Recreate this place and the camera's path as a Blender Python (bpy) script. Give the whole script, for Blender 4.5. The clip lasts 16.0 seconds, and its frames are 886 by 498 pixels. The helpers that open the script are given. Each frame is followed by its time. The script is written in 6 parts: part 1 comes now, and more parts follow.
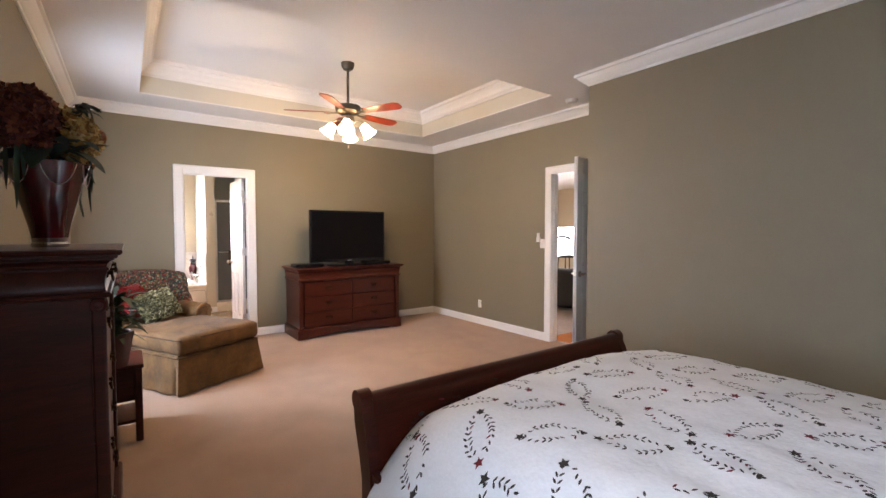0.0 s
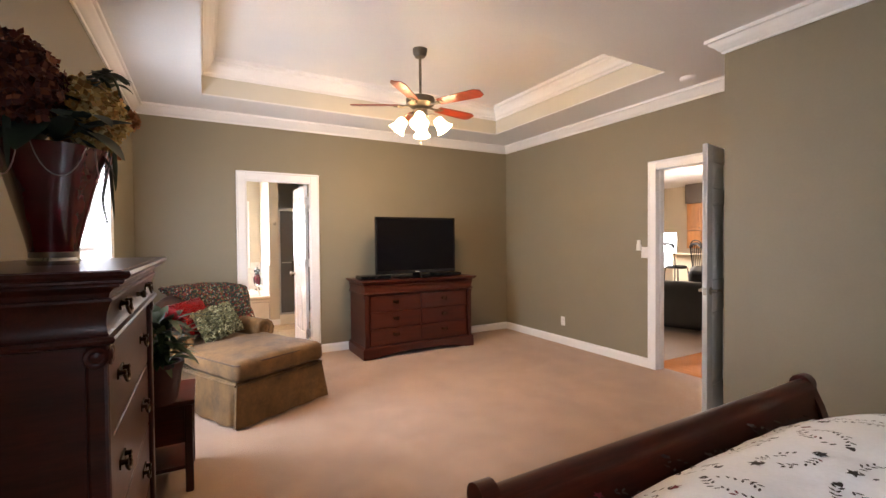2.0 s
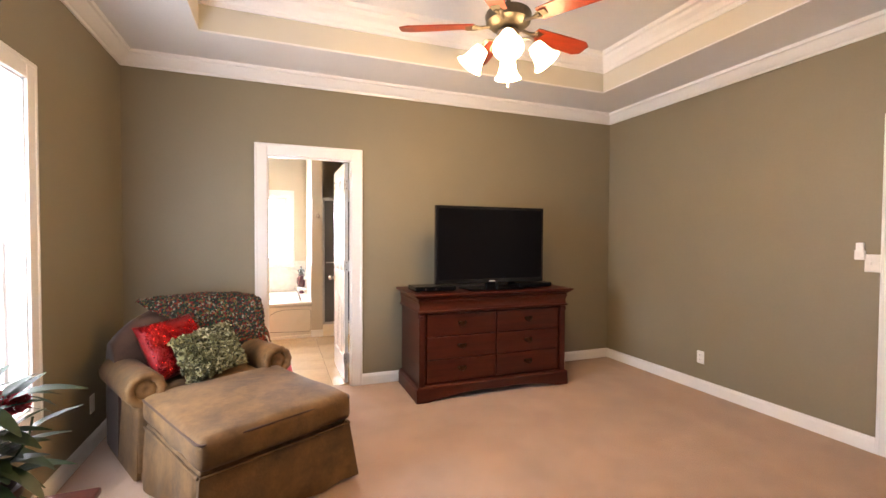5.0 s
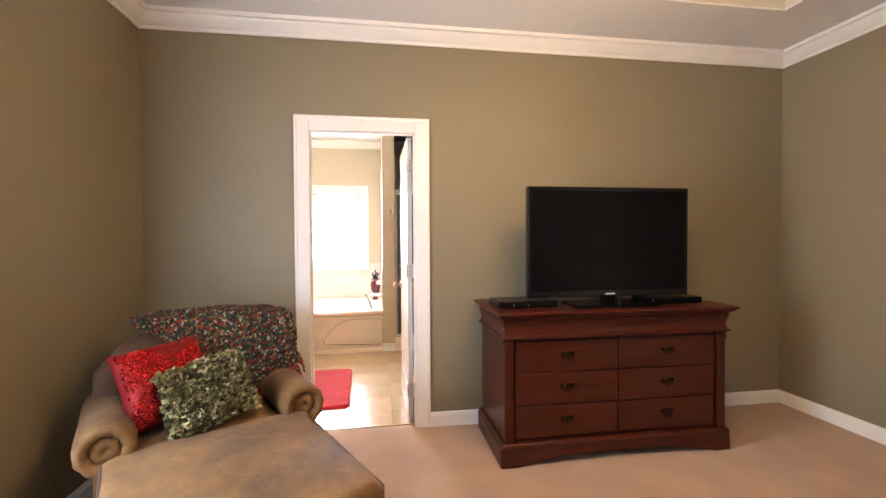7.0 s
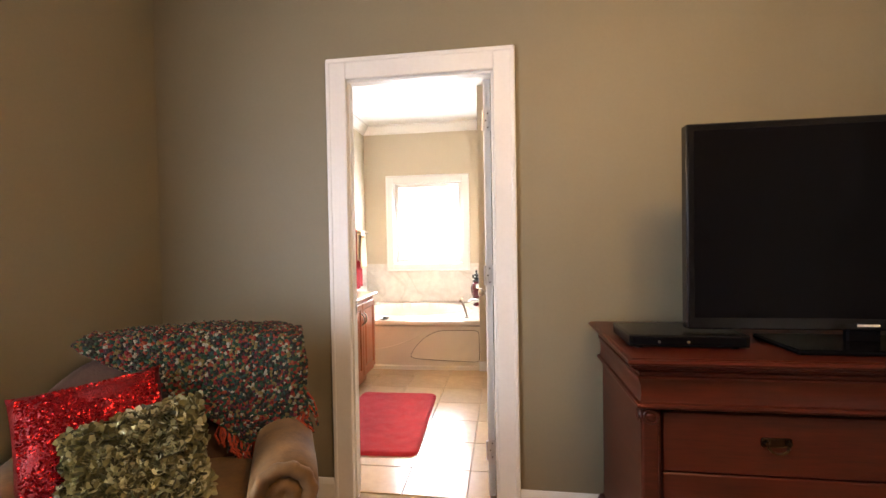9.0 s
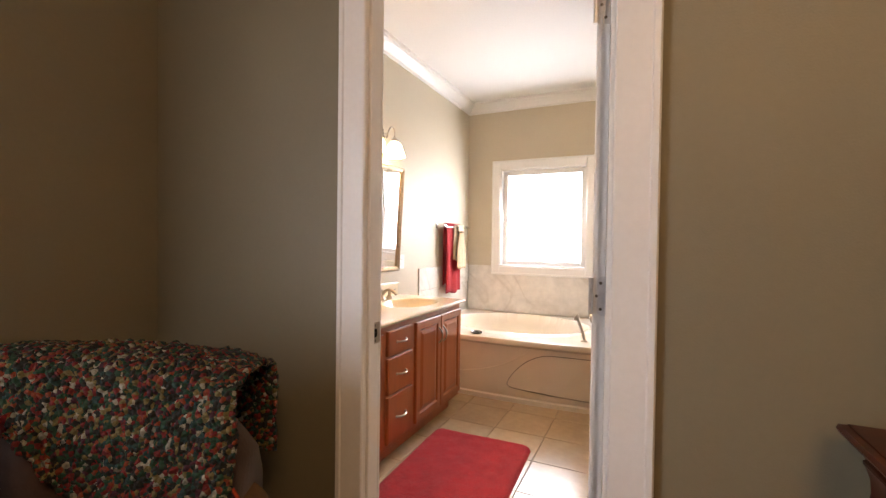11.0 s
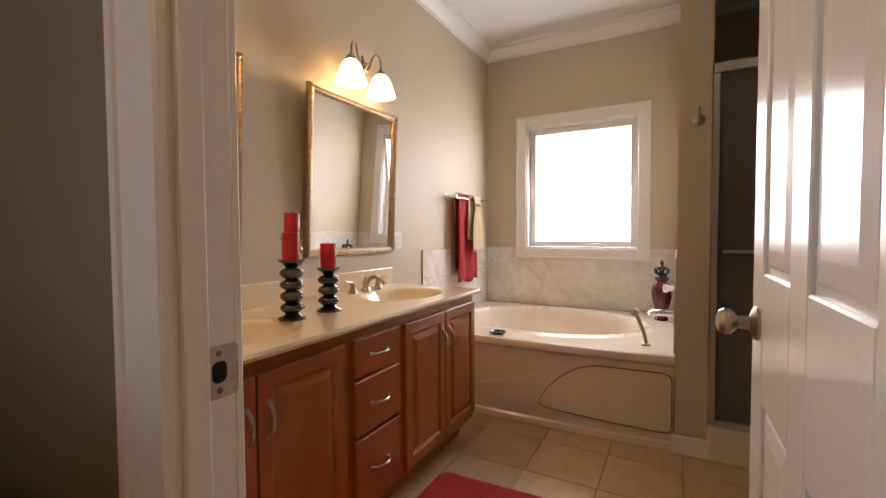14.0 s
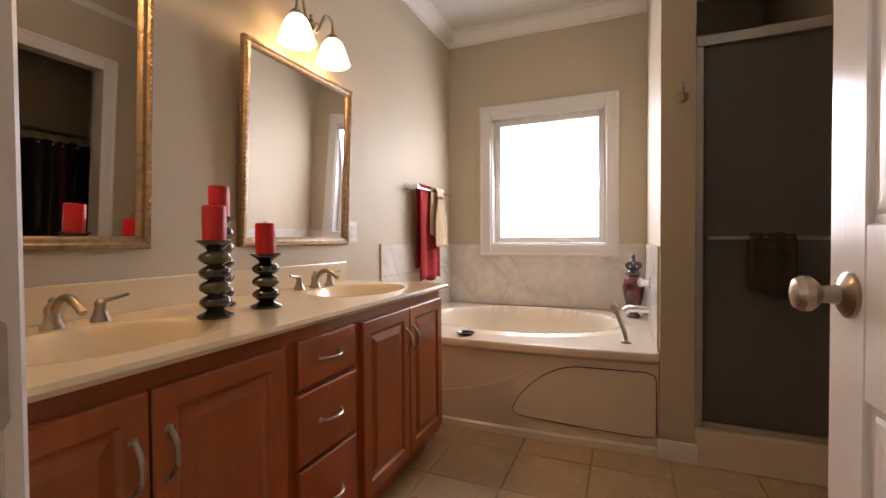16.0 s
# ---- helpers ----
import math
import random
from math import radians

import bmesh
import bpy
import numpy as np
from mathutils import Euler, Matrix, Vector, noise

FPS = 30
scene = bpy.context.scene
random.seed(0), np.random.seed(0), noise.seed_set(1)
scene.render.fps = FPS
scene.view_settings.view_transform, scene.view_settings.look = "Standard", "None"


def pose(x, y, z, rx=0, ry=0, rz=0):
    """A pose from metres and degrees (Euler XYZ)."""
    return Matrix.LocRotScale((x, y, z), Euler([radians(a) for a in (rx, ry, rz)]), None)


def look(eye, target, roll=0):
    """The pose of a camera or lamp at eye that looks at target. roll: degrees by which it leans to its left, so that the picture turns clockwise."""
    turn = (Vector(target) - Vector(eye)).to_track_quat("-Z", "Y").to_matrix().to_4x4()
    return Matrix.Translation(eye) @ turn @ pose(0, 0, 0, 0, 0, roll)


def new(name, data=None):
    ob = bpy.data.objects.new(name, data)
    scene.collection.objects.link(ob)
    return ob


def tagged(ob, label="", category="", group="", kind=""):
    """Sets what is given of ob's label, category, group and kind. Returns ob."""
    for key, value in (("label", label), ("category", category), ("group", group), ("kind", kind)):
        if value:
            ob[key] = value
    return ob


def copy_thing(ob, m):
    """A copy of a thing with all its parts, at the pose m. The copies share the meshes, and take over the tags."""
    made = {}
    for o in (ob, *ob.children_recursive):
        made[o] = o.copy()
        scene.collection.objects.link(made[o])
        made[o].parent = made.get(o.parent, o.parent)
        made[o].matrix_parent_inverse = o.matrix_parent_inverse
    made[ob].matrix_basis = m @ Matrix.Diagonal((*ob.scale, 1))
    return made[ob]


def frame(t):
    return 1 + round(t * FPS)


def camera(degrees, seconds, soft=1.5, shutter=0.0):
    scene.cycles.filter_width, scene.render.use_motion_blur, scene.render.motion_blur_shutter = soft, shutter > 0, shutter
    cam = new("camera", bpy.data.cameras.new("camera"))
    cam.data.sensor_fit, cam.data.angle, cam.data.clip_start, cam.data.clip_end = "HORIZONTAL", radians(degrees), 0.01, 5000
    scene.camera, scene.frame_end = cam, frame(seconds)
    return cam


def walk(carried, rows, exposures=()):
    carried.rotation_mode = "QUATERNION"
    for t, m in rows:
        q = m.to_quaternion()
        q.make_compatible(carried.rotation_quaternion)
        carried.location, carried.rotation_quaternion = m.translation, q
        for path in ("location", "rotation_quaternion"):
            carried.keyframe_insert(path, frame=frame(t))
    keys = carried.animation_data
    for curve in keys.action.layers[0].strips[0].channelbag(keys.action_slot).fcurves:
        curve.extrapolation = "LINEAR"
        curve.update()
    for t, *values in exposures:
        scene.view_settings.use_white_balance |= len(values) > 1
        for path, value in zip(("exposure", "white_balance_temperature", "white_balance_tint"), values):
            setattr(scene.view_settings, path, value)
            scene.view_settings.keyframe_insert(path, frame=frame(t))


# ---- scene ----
cam = camera(91.5, 16.0)
PATH = [
    (0, (0.548, 1.012, 1.359), (1.727, 2.625, 1.281), -0.0),
    (0.5, (0.571, 1.144, 1.359), (1.695, 2.797, 1.293), -0.4),
    (1, (0.624, 1.262, 1.359), (1.68, 2.96, 1.341), -0.5),
    (1.5, (0.643, 1.465, 1.359), (1.646, 3.196, 1.335), -0.5),
    (2, (0.672, 1.688, 1.359), (1.642, 3.437, 1.320), -0.5),
    (2.5, (0.739, 1.867, 1.359), (1.668, 3.638, 1.325), -0.1),
    (3, (0.822, 2.071, 1.359), (1.726, 3.854, 1.320), -0.4),
    (5.5, (1.279, 3.279, 1.363), (1.901, 5.18, 1.322), -0.1),
    (6, (1.371, 3.518, 1.345), (1.889, 5.449, 1.33), -0.9),
    (6.5, (1.469, 3.769, 1.314), (1.884, 5.726, 1.297), -0.8),
    (7, (1.54, 4.003, 1.324), (1.842, 5.979, 1.281), -0.3),
    (7.5, (1.625, 4.252, 1.29), (1.79, 6.245, 1.261), -0.5),
    (8, (1.712, 4.488, 1.274), (1.732, 6.488, 1.254), -0.3),
    (8.5, (1.809, 4.754, 1.28), (1.644, 6.747, 1.255), -0.0),
    (9, (1.845, 4.986, 1.274), (1.565, 6.966, 1.235), -1.0),
    (9.5, (1.892, 5.229, 1.268), (1.481, 7.186, 1.227), -1.0),
    (10, (1.905, 5.468, 1.253), (1.333, 7.385, 1.215), 0.3),
    (12.5, (1.77, 6.399, 1.227), (0.725, 8.104, 1.227), -0.7),
    (13, (1.717, 6.499, 1.21), (0.695, 8.217, 1.24), -0.6),
    (13.5, (1.662, 6.625, 1.162), (0.665, 8.358, 1.137), -0.4),
    (14, (1.609, 6.731, 1.116), (0.653, 8.486, 1.041), -0.3),
    (14.5, (1.566, 6.798, 1.077), (0.673, 8.587, 1.04), -0.5),
    (15, (1.528, 6.861, 1.049), (0.706, 8.684, 1.065), -0.8),
    (15.5, (1.487, 6.915, 1.03), (0.711, 8.759, 1.04), -0.8),
    (16, (1.449, 6.958, 1.02), (0.677, 8.803, 0.979), -0.4),
]
EXPOSURES = [(0, -0.15, 5800, 17), (1.0, -0.15, 5950, 17), (1.5, -0.10, 6000, 17), (3.0, -0.08, 6250, 18), (5.5, 0.03, 6300, 18), (7.0, 0.0, 6250, 17), (8.0, -0.08, 6250, 17),
             (9.0, -0.38, 6400, 17), (10.0, -0.72, 6600, 18), (12.5, -1.5, 6800, 22), (13.0, -1.56, 6950, 23), (14.0, -2.0, 7050, 23), (14.5, -2.08, 7050, 23), (16.0, -2.05, 6900, 24)]
walk(cam, [(t, look(eye, target, roll)) for t, eye, target, roll in PATH], EXPOSURES)

# ---- light ----
world = bpy.data.worlds.new("sky")
scene.world = world
world.use_nodes = True
sky = world.node_tree.nodes.new("ShaderNodeTexSky")
sky.sky_type, sky.sun_disc, sky.sun_elevation, sky.sun_rotation = "NISHITA", False, radians(40), radians(200)
world.node_tree.nodes["Background"].inputs[1].default_value = 0.1
world.node_tree.links.new(sky.outputs[0], world.node_tree.nodes["Background"].inputs[0])


def lamp(name, kind, energy, colour, m, size=0.1, size_y=0.0, angle=0.0):
    data = bpy.data.lights.new(name, kind)
    data.energy, data.color = energy, colour
    if kind == "AREA":
        data.shape, data.size, data.size_y = "RECTANGLE", size, size_y or size
    elif kind == "SUN":
        data.angle = angle
    else:
        data.shadow_soft_size = size
    ob = new(name, data)
    ob.matrix_world = m
    return ob


DAY = (0.88, 0.94, 1.0)
WARM = (1.0, 0.62, 0.28)
lamp("sun", "SUN", 1.0, (1.0, 0.96, 0.9), look((0, 0, 20), (6, 4, 0)), angle=radians(12))
# sky light that enters by the bedroom and bathroom windows
lamp("window_light_west", "AREA", 52, DAY, look((-0.085, 5.2, 1.33), (2.4, 6.7, 1.1)), 0.8, 1.4)
near = lamp("window_light_west_near", "AREA", 23, DAY, look((-0.085, 0.55, 1.35), (1.9, 1.5, 0.1)), 0.8, 1.4)
near.data.spread = radians(140)
lamp("window_light_bath", "AREA", 125, DAY, look((0.88, 10.50, 1.50), (0.9, 8.0, 0.9)), 0.8, 0.95)
# added fill without a fixture, brightens the living room and hall
lamp("living_fill", "AREA", 480, (1.0, 0.93, 0.82), look((8.0, 9.6, 2.4), (6.6, 5.0, 0.0)), 2.0, 1.2)


# ---- materials ----
def material(name, colour, rough=0.5, metal=0.0, var=0.12, scale=4.0, fine=0.06, fscale=60.0, bump=0.0, bscale=150.0,
             stretch=(1, 1, 1), emit=0.0, coat=0.0, sheen=0.0, trans=0.0, alpha=1.0, random_by=0.0, emit_colour=None):
    m = bpy.data.materials.new(name)
    m.use_nodes = True
    t = m.node_tree
    b = t.nodes["Principled BSDF"]

    def node(kind, **inputs):
        n = t.nodes.new(kind)
        for key, value in inputs.items():
            n.inputs[key].default_value = value
        return n

    co, mp = t.nodes.new("ShaderNodeTexCoord"), node("ShaderNodeMapping", Scale=stretch)
    t.links.new(co.outputs["Object"], mp.inputs["Vector"])
    base = None
    for sc, amount in ((scale, var), (fscale, fine)):
        if amount <= 0:
            continue
        n = node("ShaderNodeTexNoise", Scale=sc, Detail=4.0, Roughness=0.6)
        t.links.new(mp.outputs[0], n.inputs["Vector"])
        mr = t.nodes.new("ShaderNodeMapRange")
        mr.inputs[1].default_value, mr.inputs[2].default_value = 0.3, 0.7
        mr.inputs[3].default_value, mr.inputs[4].default_value = 1 - amount, 1 + amount
        t.links.new(n.outputs["Fac"], mr.inputs[0])
        if base is None:
            base = mr.outputs[0]
        else:
            mul = t.nodes.new("ShaderNodeMath")
            mul.operation = "MULTIPLY"
            t.links.new(base, mul.inputs[0])
            t.links.new(mr.outputs[0], mul.inputs[1])
            base = mul.outputs[0]
    if random_by > 0:
        info, mr = t.nodes.new("ShaderNodeObjectInfo"), t.nodes.new("ShaderNodeMapRange")
        mr.inputs[3].default_value, mr.inputs[4].default_value = 1 - random_by, 1 + random_by
        t.links.new(info.outputs["Random"], mr.inputs[0])
        if base is None:
            base = mr.outputs[0]
        else:
            mul = t.nodes.new("ShaderNodeMath")
            mul.operation = "MULTIPLY"
            t.links.new(base, mul.inputs[0])
            t.links.new(mr.outputs[0], mul.inputs[1])
            base = mul.outputs[0]
    if base is None:
        b.inputs["Base Color"].default_value = (*colour, 1)
    else:
        sc = t.nodes.new("ShaderNodeVectorMath")
        sc.operation = "SCALE"
        sc.inputs[0].default_value = colour
        t.links.new(base, sc.inputs["Scale"])
        t.links.new(sc.outputs[0], b.inputs["Base Color"])
    b.inputs["Roughness"].default_value, b.inputs["Metallic"].default_value = rough, metal
    b.inputs["Coat Weight"].default_value, b.inputs["Coat Roughness"].default_value = coat, 0.12
    b.inputs["Sheen Weight"].default_value = sheen
    b.inputs["Transmission Weight"].default_value = trans
    b.inputs["Alpha"].default_value = alpha
    if emit > 0:
        b.inputs["Emission Color"].default_value = (*(emit_colour or colour), 1)
        b.inputs["Emission Strength"].default_value = emit
    if bump > 0:
        n = node("ShaderNodeTexNoise", Scale=bscale, Detail=3.0)
        t.links.new(mp.outputs[0], n.inputs["Vector"])
        bp = node("ShaderNodeBump", Strength=bump, Distance=0.01)
        t.links.new(n.outputs["Fac"], bp.inputs["Height"])
        t.links.new(bp.outputs[0], b.inputs["Normal"])
    return m


SAGE = material("sage_wall_paint", (0.208, 0.180, 0.117), 0.55, var=0.03, scale=1.5, fine=0.02, bump=0.12, bscale=220)
BATHPAINT = material("beige_wall_paint", (0.53, 0.465, 0.35), 0.55, var=0.03, scale=1.5, fine=0.02, bump=0.1, bscale=220)
WHITECEIL = material("ceiling_white_paint", (0.72, 0.71, 0.69), 0.7, var=0.02, scale=1.2, fine=0.03, fscale=90, bump=0.15, bscale=180)
TRAYPAINT = material("tray_cream_paint", (0.55, 0.52, 0.43), 0.6, var=0.03, scale=1.5, fine=0.0, bump=0.02)
TRIM = material("white_trim_paint", (0.76, 0.75, 0.73), 0.32, var=0.02, scale=3, fine=0.02, bump=0.03, bscale=60)
DOORPAINT = material("white_door_paint", (0.76, 0.75, 0.73), 0.2, var=0.02, scale=3, fine=0.02, bump=0.05, bscale=40, stretch=(3, 3, 0.4))
CARPET = material("tan_carpet", (0.40, 0.265, 0.175), 0.95, var=0.11, scale=3.2, fine=0.20, fscale=160, bump=0.7, bscale=260, sheen=0.25)
CHERRY = material("dark_cherry_wood", (0.040, 0.0066, 0.0028), 0.32, var=0.35, scale=3, fine=0.25, fscale=18, stretch=(1, 1, 9), coat=0.03, bump=0.02)
CHERRYX = material("dark_cherry_wood_long", (0.046, 0.0074, 0.003), 0.32, var=0.35, scale=3, fine=0.25, fscale=18, stretch=(0.6, 9, 9), coat=0.03, bump=0.02)
HONEY = material("honey_maple_wood", (0.33, 0.088, 0.024), 0.33, var=0.14, scale=2.2, fine=0.07, fscale=16, stretch=(4, 4, 0.6), coat=0.3, bump=0.02)
# the strong broad mottling puts the suede's sheen streaks into its colour
SUEDE = material("olive_tan_microsuede", (0.118, 0.061, 0.017), 0.85, var=0.50, scale=5, fine=0.14, fscale=30, bump=0.15, bscale=90, sheen=0.04)
BROWNSUEDE = material("brown_microsuede", (0.048, 0.020, 0.0095), 0.85, var=0.25, scale=5, fine=0.1, fscale=30, bump=0.15, bscale=90, sheen=0.1)
BRASS = material("antique_brass", (0.055, 0.036, 0.02), 0.35, 1.0, var=0.2, scale=30)
NICKEL = material("brushed_nickel", (0.42, 0.37, 0.30), 0.28, 1.0, var=0.06, scale=30)
SATIN = material("satin_steel", (0.62, 0.62, 0.62), 0.42, 1.0, var=0.05, scale=30)
CHROME = material("chrome", (0.75, 0.75, 0.75), 0.1, 1.0, var=0.02)
BLACK = material("black_plastic", (0.004, 0.004, 0.005), 0.22, var=0.05)
SCREEN = material("dark_screen_glass", (0.003, 0.003, 0.004), 0.22, var=0.0, fine=0.0)
SCREEN.node_tree.nodes["Principled BSDF"].inputs["Specular IOR Level"].default_value = 0.05
for wood in (CHERRY, CHERRYX, BLACK):
    wood.node_tree.nodes["Principled BSDF"].inputs["Specular IOR Level"].default_value = 0.3
WHITEPLASTIC = material("white_plastic", (0.72, 0.70, 0.66), 0.35, var=0.02)
CREAM = material("cream_cultured_marble", (0.74, 0.63, 0.45), 0.14, var=0.02, scale=2, fine=0.0, coat=0.3)
TUBMAT = material("almond_acrylic", (0.74, 0.66, 0.54), 0.16, var=0.02, scale=1.5, fine=0.0, coat=0.3)
MARBLE = material("pale_marble_tile", (0.70, 0.67, 0.62), 0.2, var=0.10, scale=3.5, fine=0.05, fscale=14, coat=0.2, random_by=0.03)


def veined(m, dark, scale, amount):
    """Adds soft wandering veins to a stone's base colour."""
    t = m.node_tree
    b = t.nodes["Principled BSDF"]
    old = b.inputs["Base Color"].links[0].from_socket
    co, n, mr, mix = (t.nodes.new(k) for k in ("ShaderNodeTexCoord", "ShaderNodeTexNoise", "ShaderNodeMapRange", "ShaderNodeMix"))
    n.inputs["Scale"].default_value, n.inputs["Detail"].default_value, n.inputs["Distortion"].default_value = scale, 5.0, 1.6
    t.links.new(co.outputs["Object"], n.inputs["Vector"])
    d = t.nodes.new("ShaderNodeMath")
    d.operation = "SUBTRACT"
    d.inputs[1].default_value = 0.5
    a = t.nodes.new("ShaderNodeMath")
    a.operation = "ABSOLUTE"
    t.links.new(n.outputs["Fac"], d.inputs[0])
    t.links.new(d.outputs[0], a.inputs[0])
    t.links.new(a.outputs[0], mr.inputs[0])
    mr.inputs[1].default_value, mr.inputs[2].default_value, mr.inputs[3].default_value, mr.inputs[4].default_value = 0.0, 0.07, amount, 0.0
    mix.data_type = "RGBA"
    t.links.new(mr.outputs[0], mix.inputs[0])
    t.links.new(old, mix.inputs[6])
    mix.inputs[7].default_value = (*dark, 1)
    t.links.new(mix.outputs[2], b.inputs["Base Color"])


veined(MARBLE, (0.42, 0.37, 0.31), 1.7, 0.35)
veined(TUBMAT, (0.55, 0.46, 0.35), 0.9, 0.16)


FLOORTILE = material("beige_ceramic_tile", (0.50, 0.37, 0.225), 0.2, var=0.12, scale=4, fine=0.05, fscale=25, bump=0.06, bscale=30, random_by=0.06)
GROUT = material("pale_grout", (0.42, 0.33, 0.22), 0.9, var=0.1, scale=10)
GLASS = material("clear_glass", (0.95, 0.97, 0.97), 0.02, var=0, fine=0, trans=1.0)
BRONZEGLASS = material("bronze_shower_glass", (0.10, 0.092, 0.084), 0.3, var=0.05, bump=0.15, bscale=120)
DAYGLOW = material("hazy_daylight", (0.95, 0.97, 1.0), 1.0, var=0, fine=0, emit=12.0)
REDMAT = material("red_bath_mat_pile", (0.40, 0.008, 0.012), 0.95, var=0.15, scale=12, fine=0.25, fscale=120, bump=0.8, bscale=180, sheen=0.05)
REDTOWEL = material("dark_red_terry", (0.30, 0.010, 0.014), 0.95, var=0.12, scale=14, fine=0.2, fscale=150, bump=0.6, bscale=300)
CREAMCLOTH = material("cream_cloth", (0.70, 0.58, 0.40), 0.9, var=0.1, scale=14, bump=0.3)
WAX = material("red_candle_wax", (0.50, 0.012, 0.018), 0.4, var=0.1, scale=14, fine=0.04)
GLAZE = material("dark_brown_glaze", (0.012, 0.008, 0.007), 0.1, var=0.5, scale=8, coat=0.6)
GLAZEGREEN = material("olive_brown_glaze", (0.075, 0.062, 0.035), 0.16, var=0.5, scale=16, coat=0.6)
REDGLAZE = material("oxblood_glaze", (0.085, 0.004, 0.008), 0.1, var=0.3, scale=7, coat=0.6)
GILT = material("antique_gilt", (0.33, 0.24, 0.15), 0.38, 0.8, var=0.25, scale=40, bump=0.4, bscale=70)
MIRROR = material("mirror_silver", (0.88, 0.88, 0.88), 0.015, 1.0, var=0, fine=0)
SHADEGLOW = material("lit_white_glass_shade", (1.0, 0.86, 0.62), 0.4, var=0, fine=0, emit=24.0, emit_colour=(1.0, 0.66, 0.30))
BATHSHADE = material("lit_frosted_shade", (1.0, 0.86, 0.62), 0.4, var=0, fine=0, emit=20.0, emit_colour=(1.0, 0.70, 0.36))
FANWOOD = material("mahogany_fan_blade", (0.26, 0.035, 0.012), 0.35, var=0.25, scale=3, stretch=(1, 8, 8), coat=0.3)
PEWTER = material("dark_pewter", (0.16, 0.14, 0.11), 0.4, 1.0, var=0.15, scale=20)
LEAF = material("glossy_leaf", (0.012, 0.044, 0.010), 0.55, var=0.35, scale=20, fine=0.1)
LEAFDARK = material("dusty_green_leaf", (0.030, 0.050, 0.030), 0.6, var=0.35, scale=20)
PETALPEACH = material("peach_straw_flower", (0.40, 0.15, 0.055), 0.8, var=0.35, scale=40)
DUVET = material("white_quilted_cotton", (0.86, 0.87, 0.88), 0.85, var=0.03, scale=5, fine=0.03, fscale=90, bump=0.25, bscale=45, sheen=0.1)
THREADDARK = material("dark_embroidery", (0.035, 0.028, 0.022), 0.8, var=0.3, scale=60)
THREADRED = material("red_embroidery", (0.16, 0.012, 0.022), 0.8, var=0.2, scale=60)
REDSEQUIN = material("red_sequins", (0.17, 0.003, 0.004), 0.4, 0.6, var=0.3, scale=90, fine=0.2, fscale=200, bump=0.6, bscale=170, coat=0.05)
PETALGREEN = material("sage_green_felt_petal", (0.16, 0.15, 0.055), 0.7, var=0.45, scale=14, sheen=0.3)
ORANGEYARN = material("orange_yarn", (0.30, 0.035, 0.010), 0.9, var=0.3, scale=50)
TERRACOTTA = material("dark_red_pot", (0.050, 0.012, 0.014), 0.35, var=0.3, scale=8)
SOIL = material("potting_soil", (0.03, 0.02, 0.014), 1.0, var=0.4, scale=60, bump=0.8)
HARDWOOD = material("orange_oak_floor", (0.62, 0.20, 0.035), 0.25, var=0.2, scale=3, stretch=(9, 0.6, 1), coat=0.4)
GOLDENOAK = material("golden_oak_cabinet", (0.50, 0.215, 0.055), 0.35, var=0.15, scale=3, fine=0.08, fscale=16, stretch=(5, 5, 0.7), coat=0.3)
SOFAMAT = material("black_brown_leather", (0.010, 0.008, 0.007), 0.5, var=0.2, scale=8, bump=0.1)
GREYWALL = material("taupe_wall_paint", (0.14, 0.118, 0.10), 0.6, var=0.03, bump=0.1)
IRON = material("black_iron", (0.012, 0.011, 0.010), 0.5, 0.6, var=0.2)
CLOTHDARK = material("dark_clothes", (0.015, 0.013, 0.018), 0.9, var=0.4, scale=9, random_by=0.5)
CLOTHRED = material("wine_clothes", (0.07, 0.010, 0.014), 0.9, var=0.4, scale=9, random_by=0.3)


def yarn_material():
    m = bpy.data.materials.new("multicolour_chunky_knit")
    m.use_nodes = True
    t = m.node_tree
    b = t.nodes["Principled BSDF"]
    co, v = t.nodes.new("ShaderNodeTexCoord"), t.nodes.new("ShaderNodeTexVoronoi")
    v.inputs["Scale"].default_value = 92
    ramp = t.nodes.new("ShaderNodeValToRGB")
    ramp.color_ramp.interpolation = "CONSTANT"
    stops = ((0.0, (0.012, 0.013, 0.011)), (0.30, (0.012, 0.050, 0.026)), (0.46, (0.15, 0.010, 0.010)), (0.57, (0.14, 0.11, 0.035)),
             (0.69, (0.010, 0.042, 0.040)), (0.77, (0.20, 0.035, 0.010)), (0.87, (0.055, 0.012, 0.025)), (0.92, (0.26, 0.25, 0.19)))
    while len(ramp.color_ramp.elements) < len(stops):
        ramp.color_ramp.elements.new(0.5)
    for e, (p, c) in zip(ramp.color_ramp.elements, stops):
        e.position, e.color = p, (*c, 1)
    sep = t.nodes.new("ShaderNodeSeparateColor")
    t.links.new(co.outputs["Object"], v.inputs["Vector"])
    t.links.new(v.outputs["Color"], sep.inputs[0])
    t.links.new(sep.outputs[0], ramp.inputs[0])
    t.links.new(ramp.outputs[0], b.inputs["Base Color"])
    bp = t.nodes.new("ShaderNodeBump")
    bp.inputs["Strength"].default_value, bp.inputs["Distance"].default_value = 1.0, 0.012
    bp.invert = True
    t.links.new(v.outputs["Distance"], bp.inputs["Height"])
    t.links.new(bp.outputs[0], b.inputs["Normal"])
    b.inputs["Roughness"].default_value = 0.9
    return m


YARN = yarn_material()


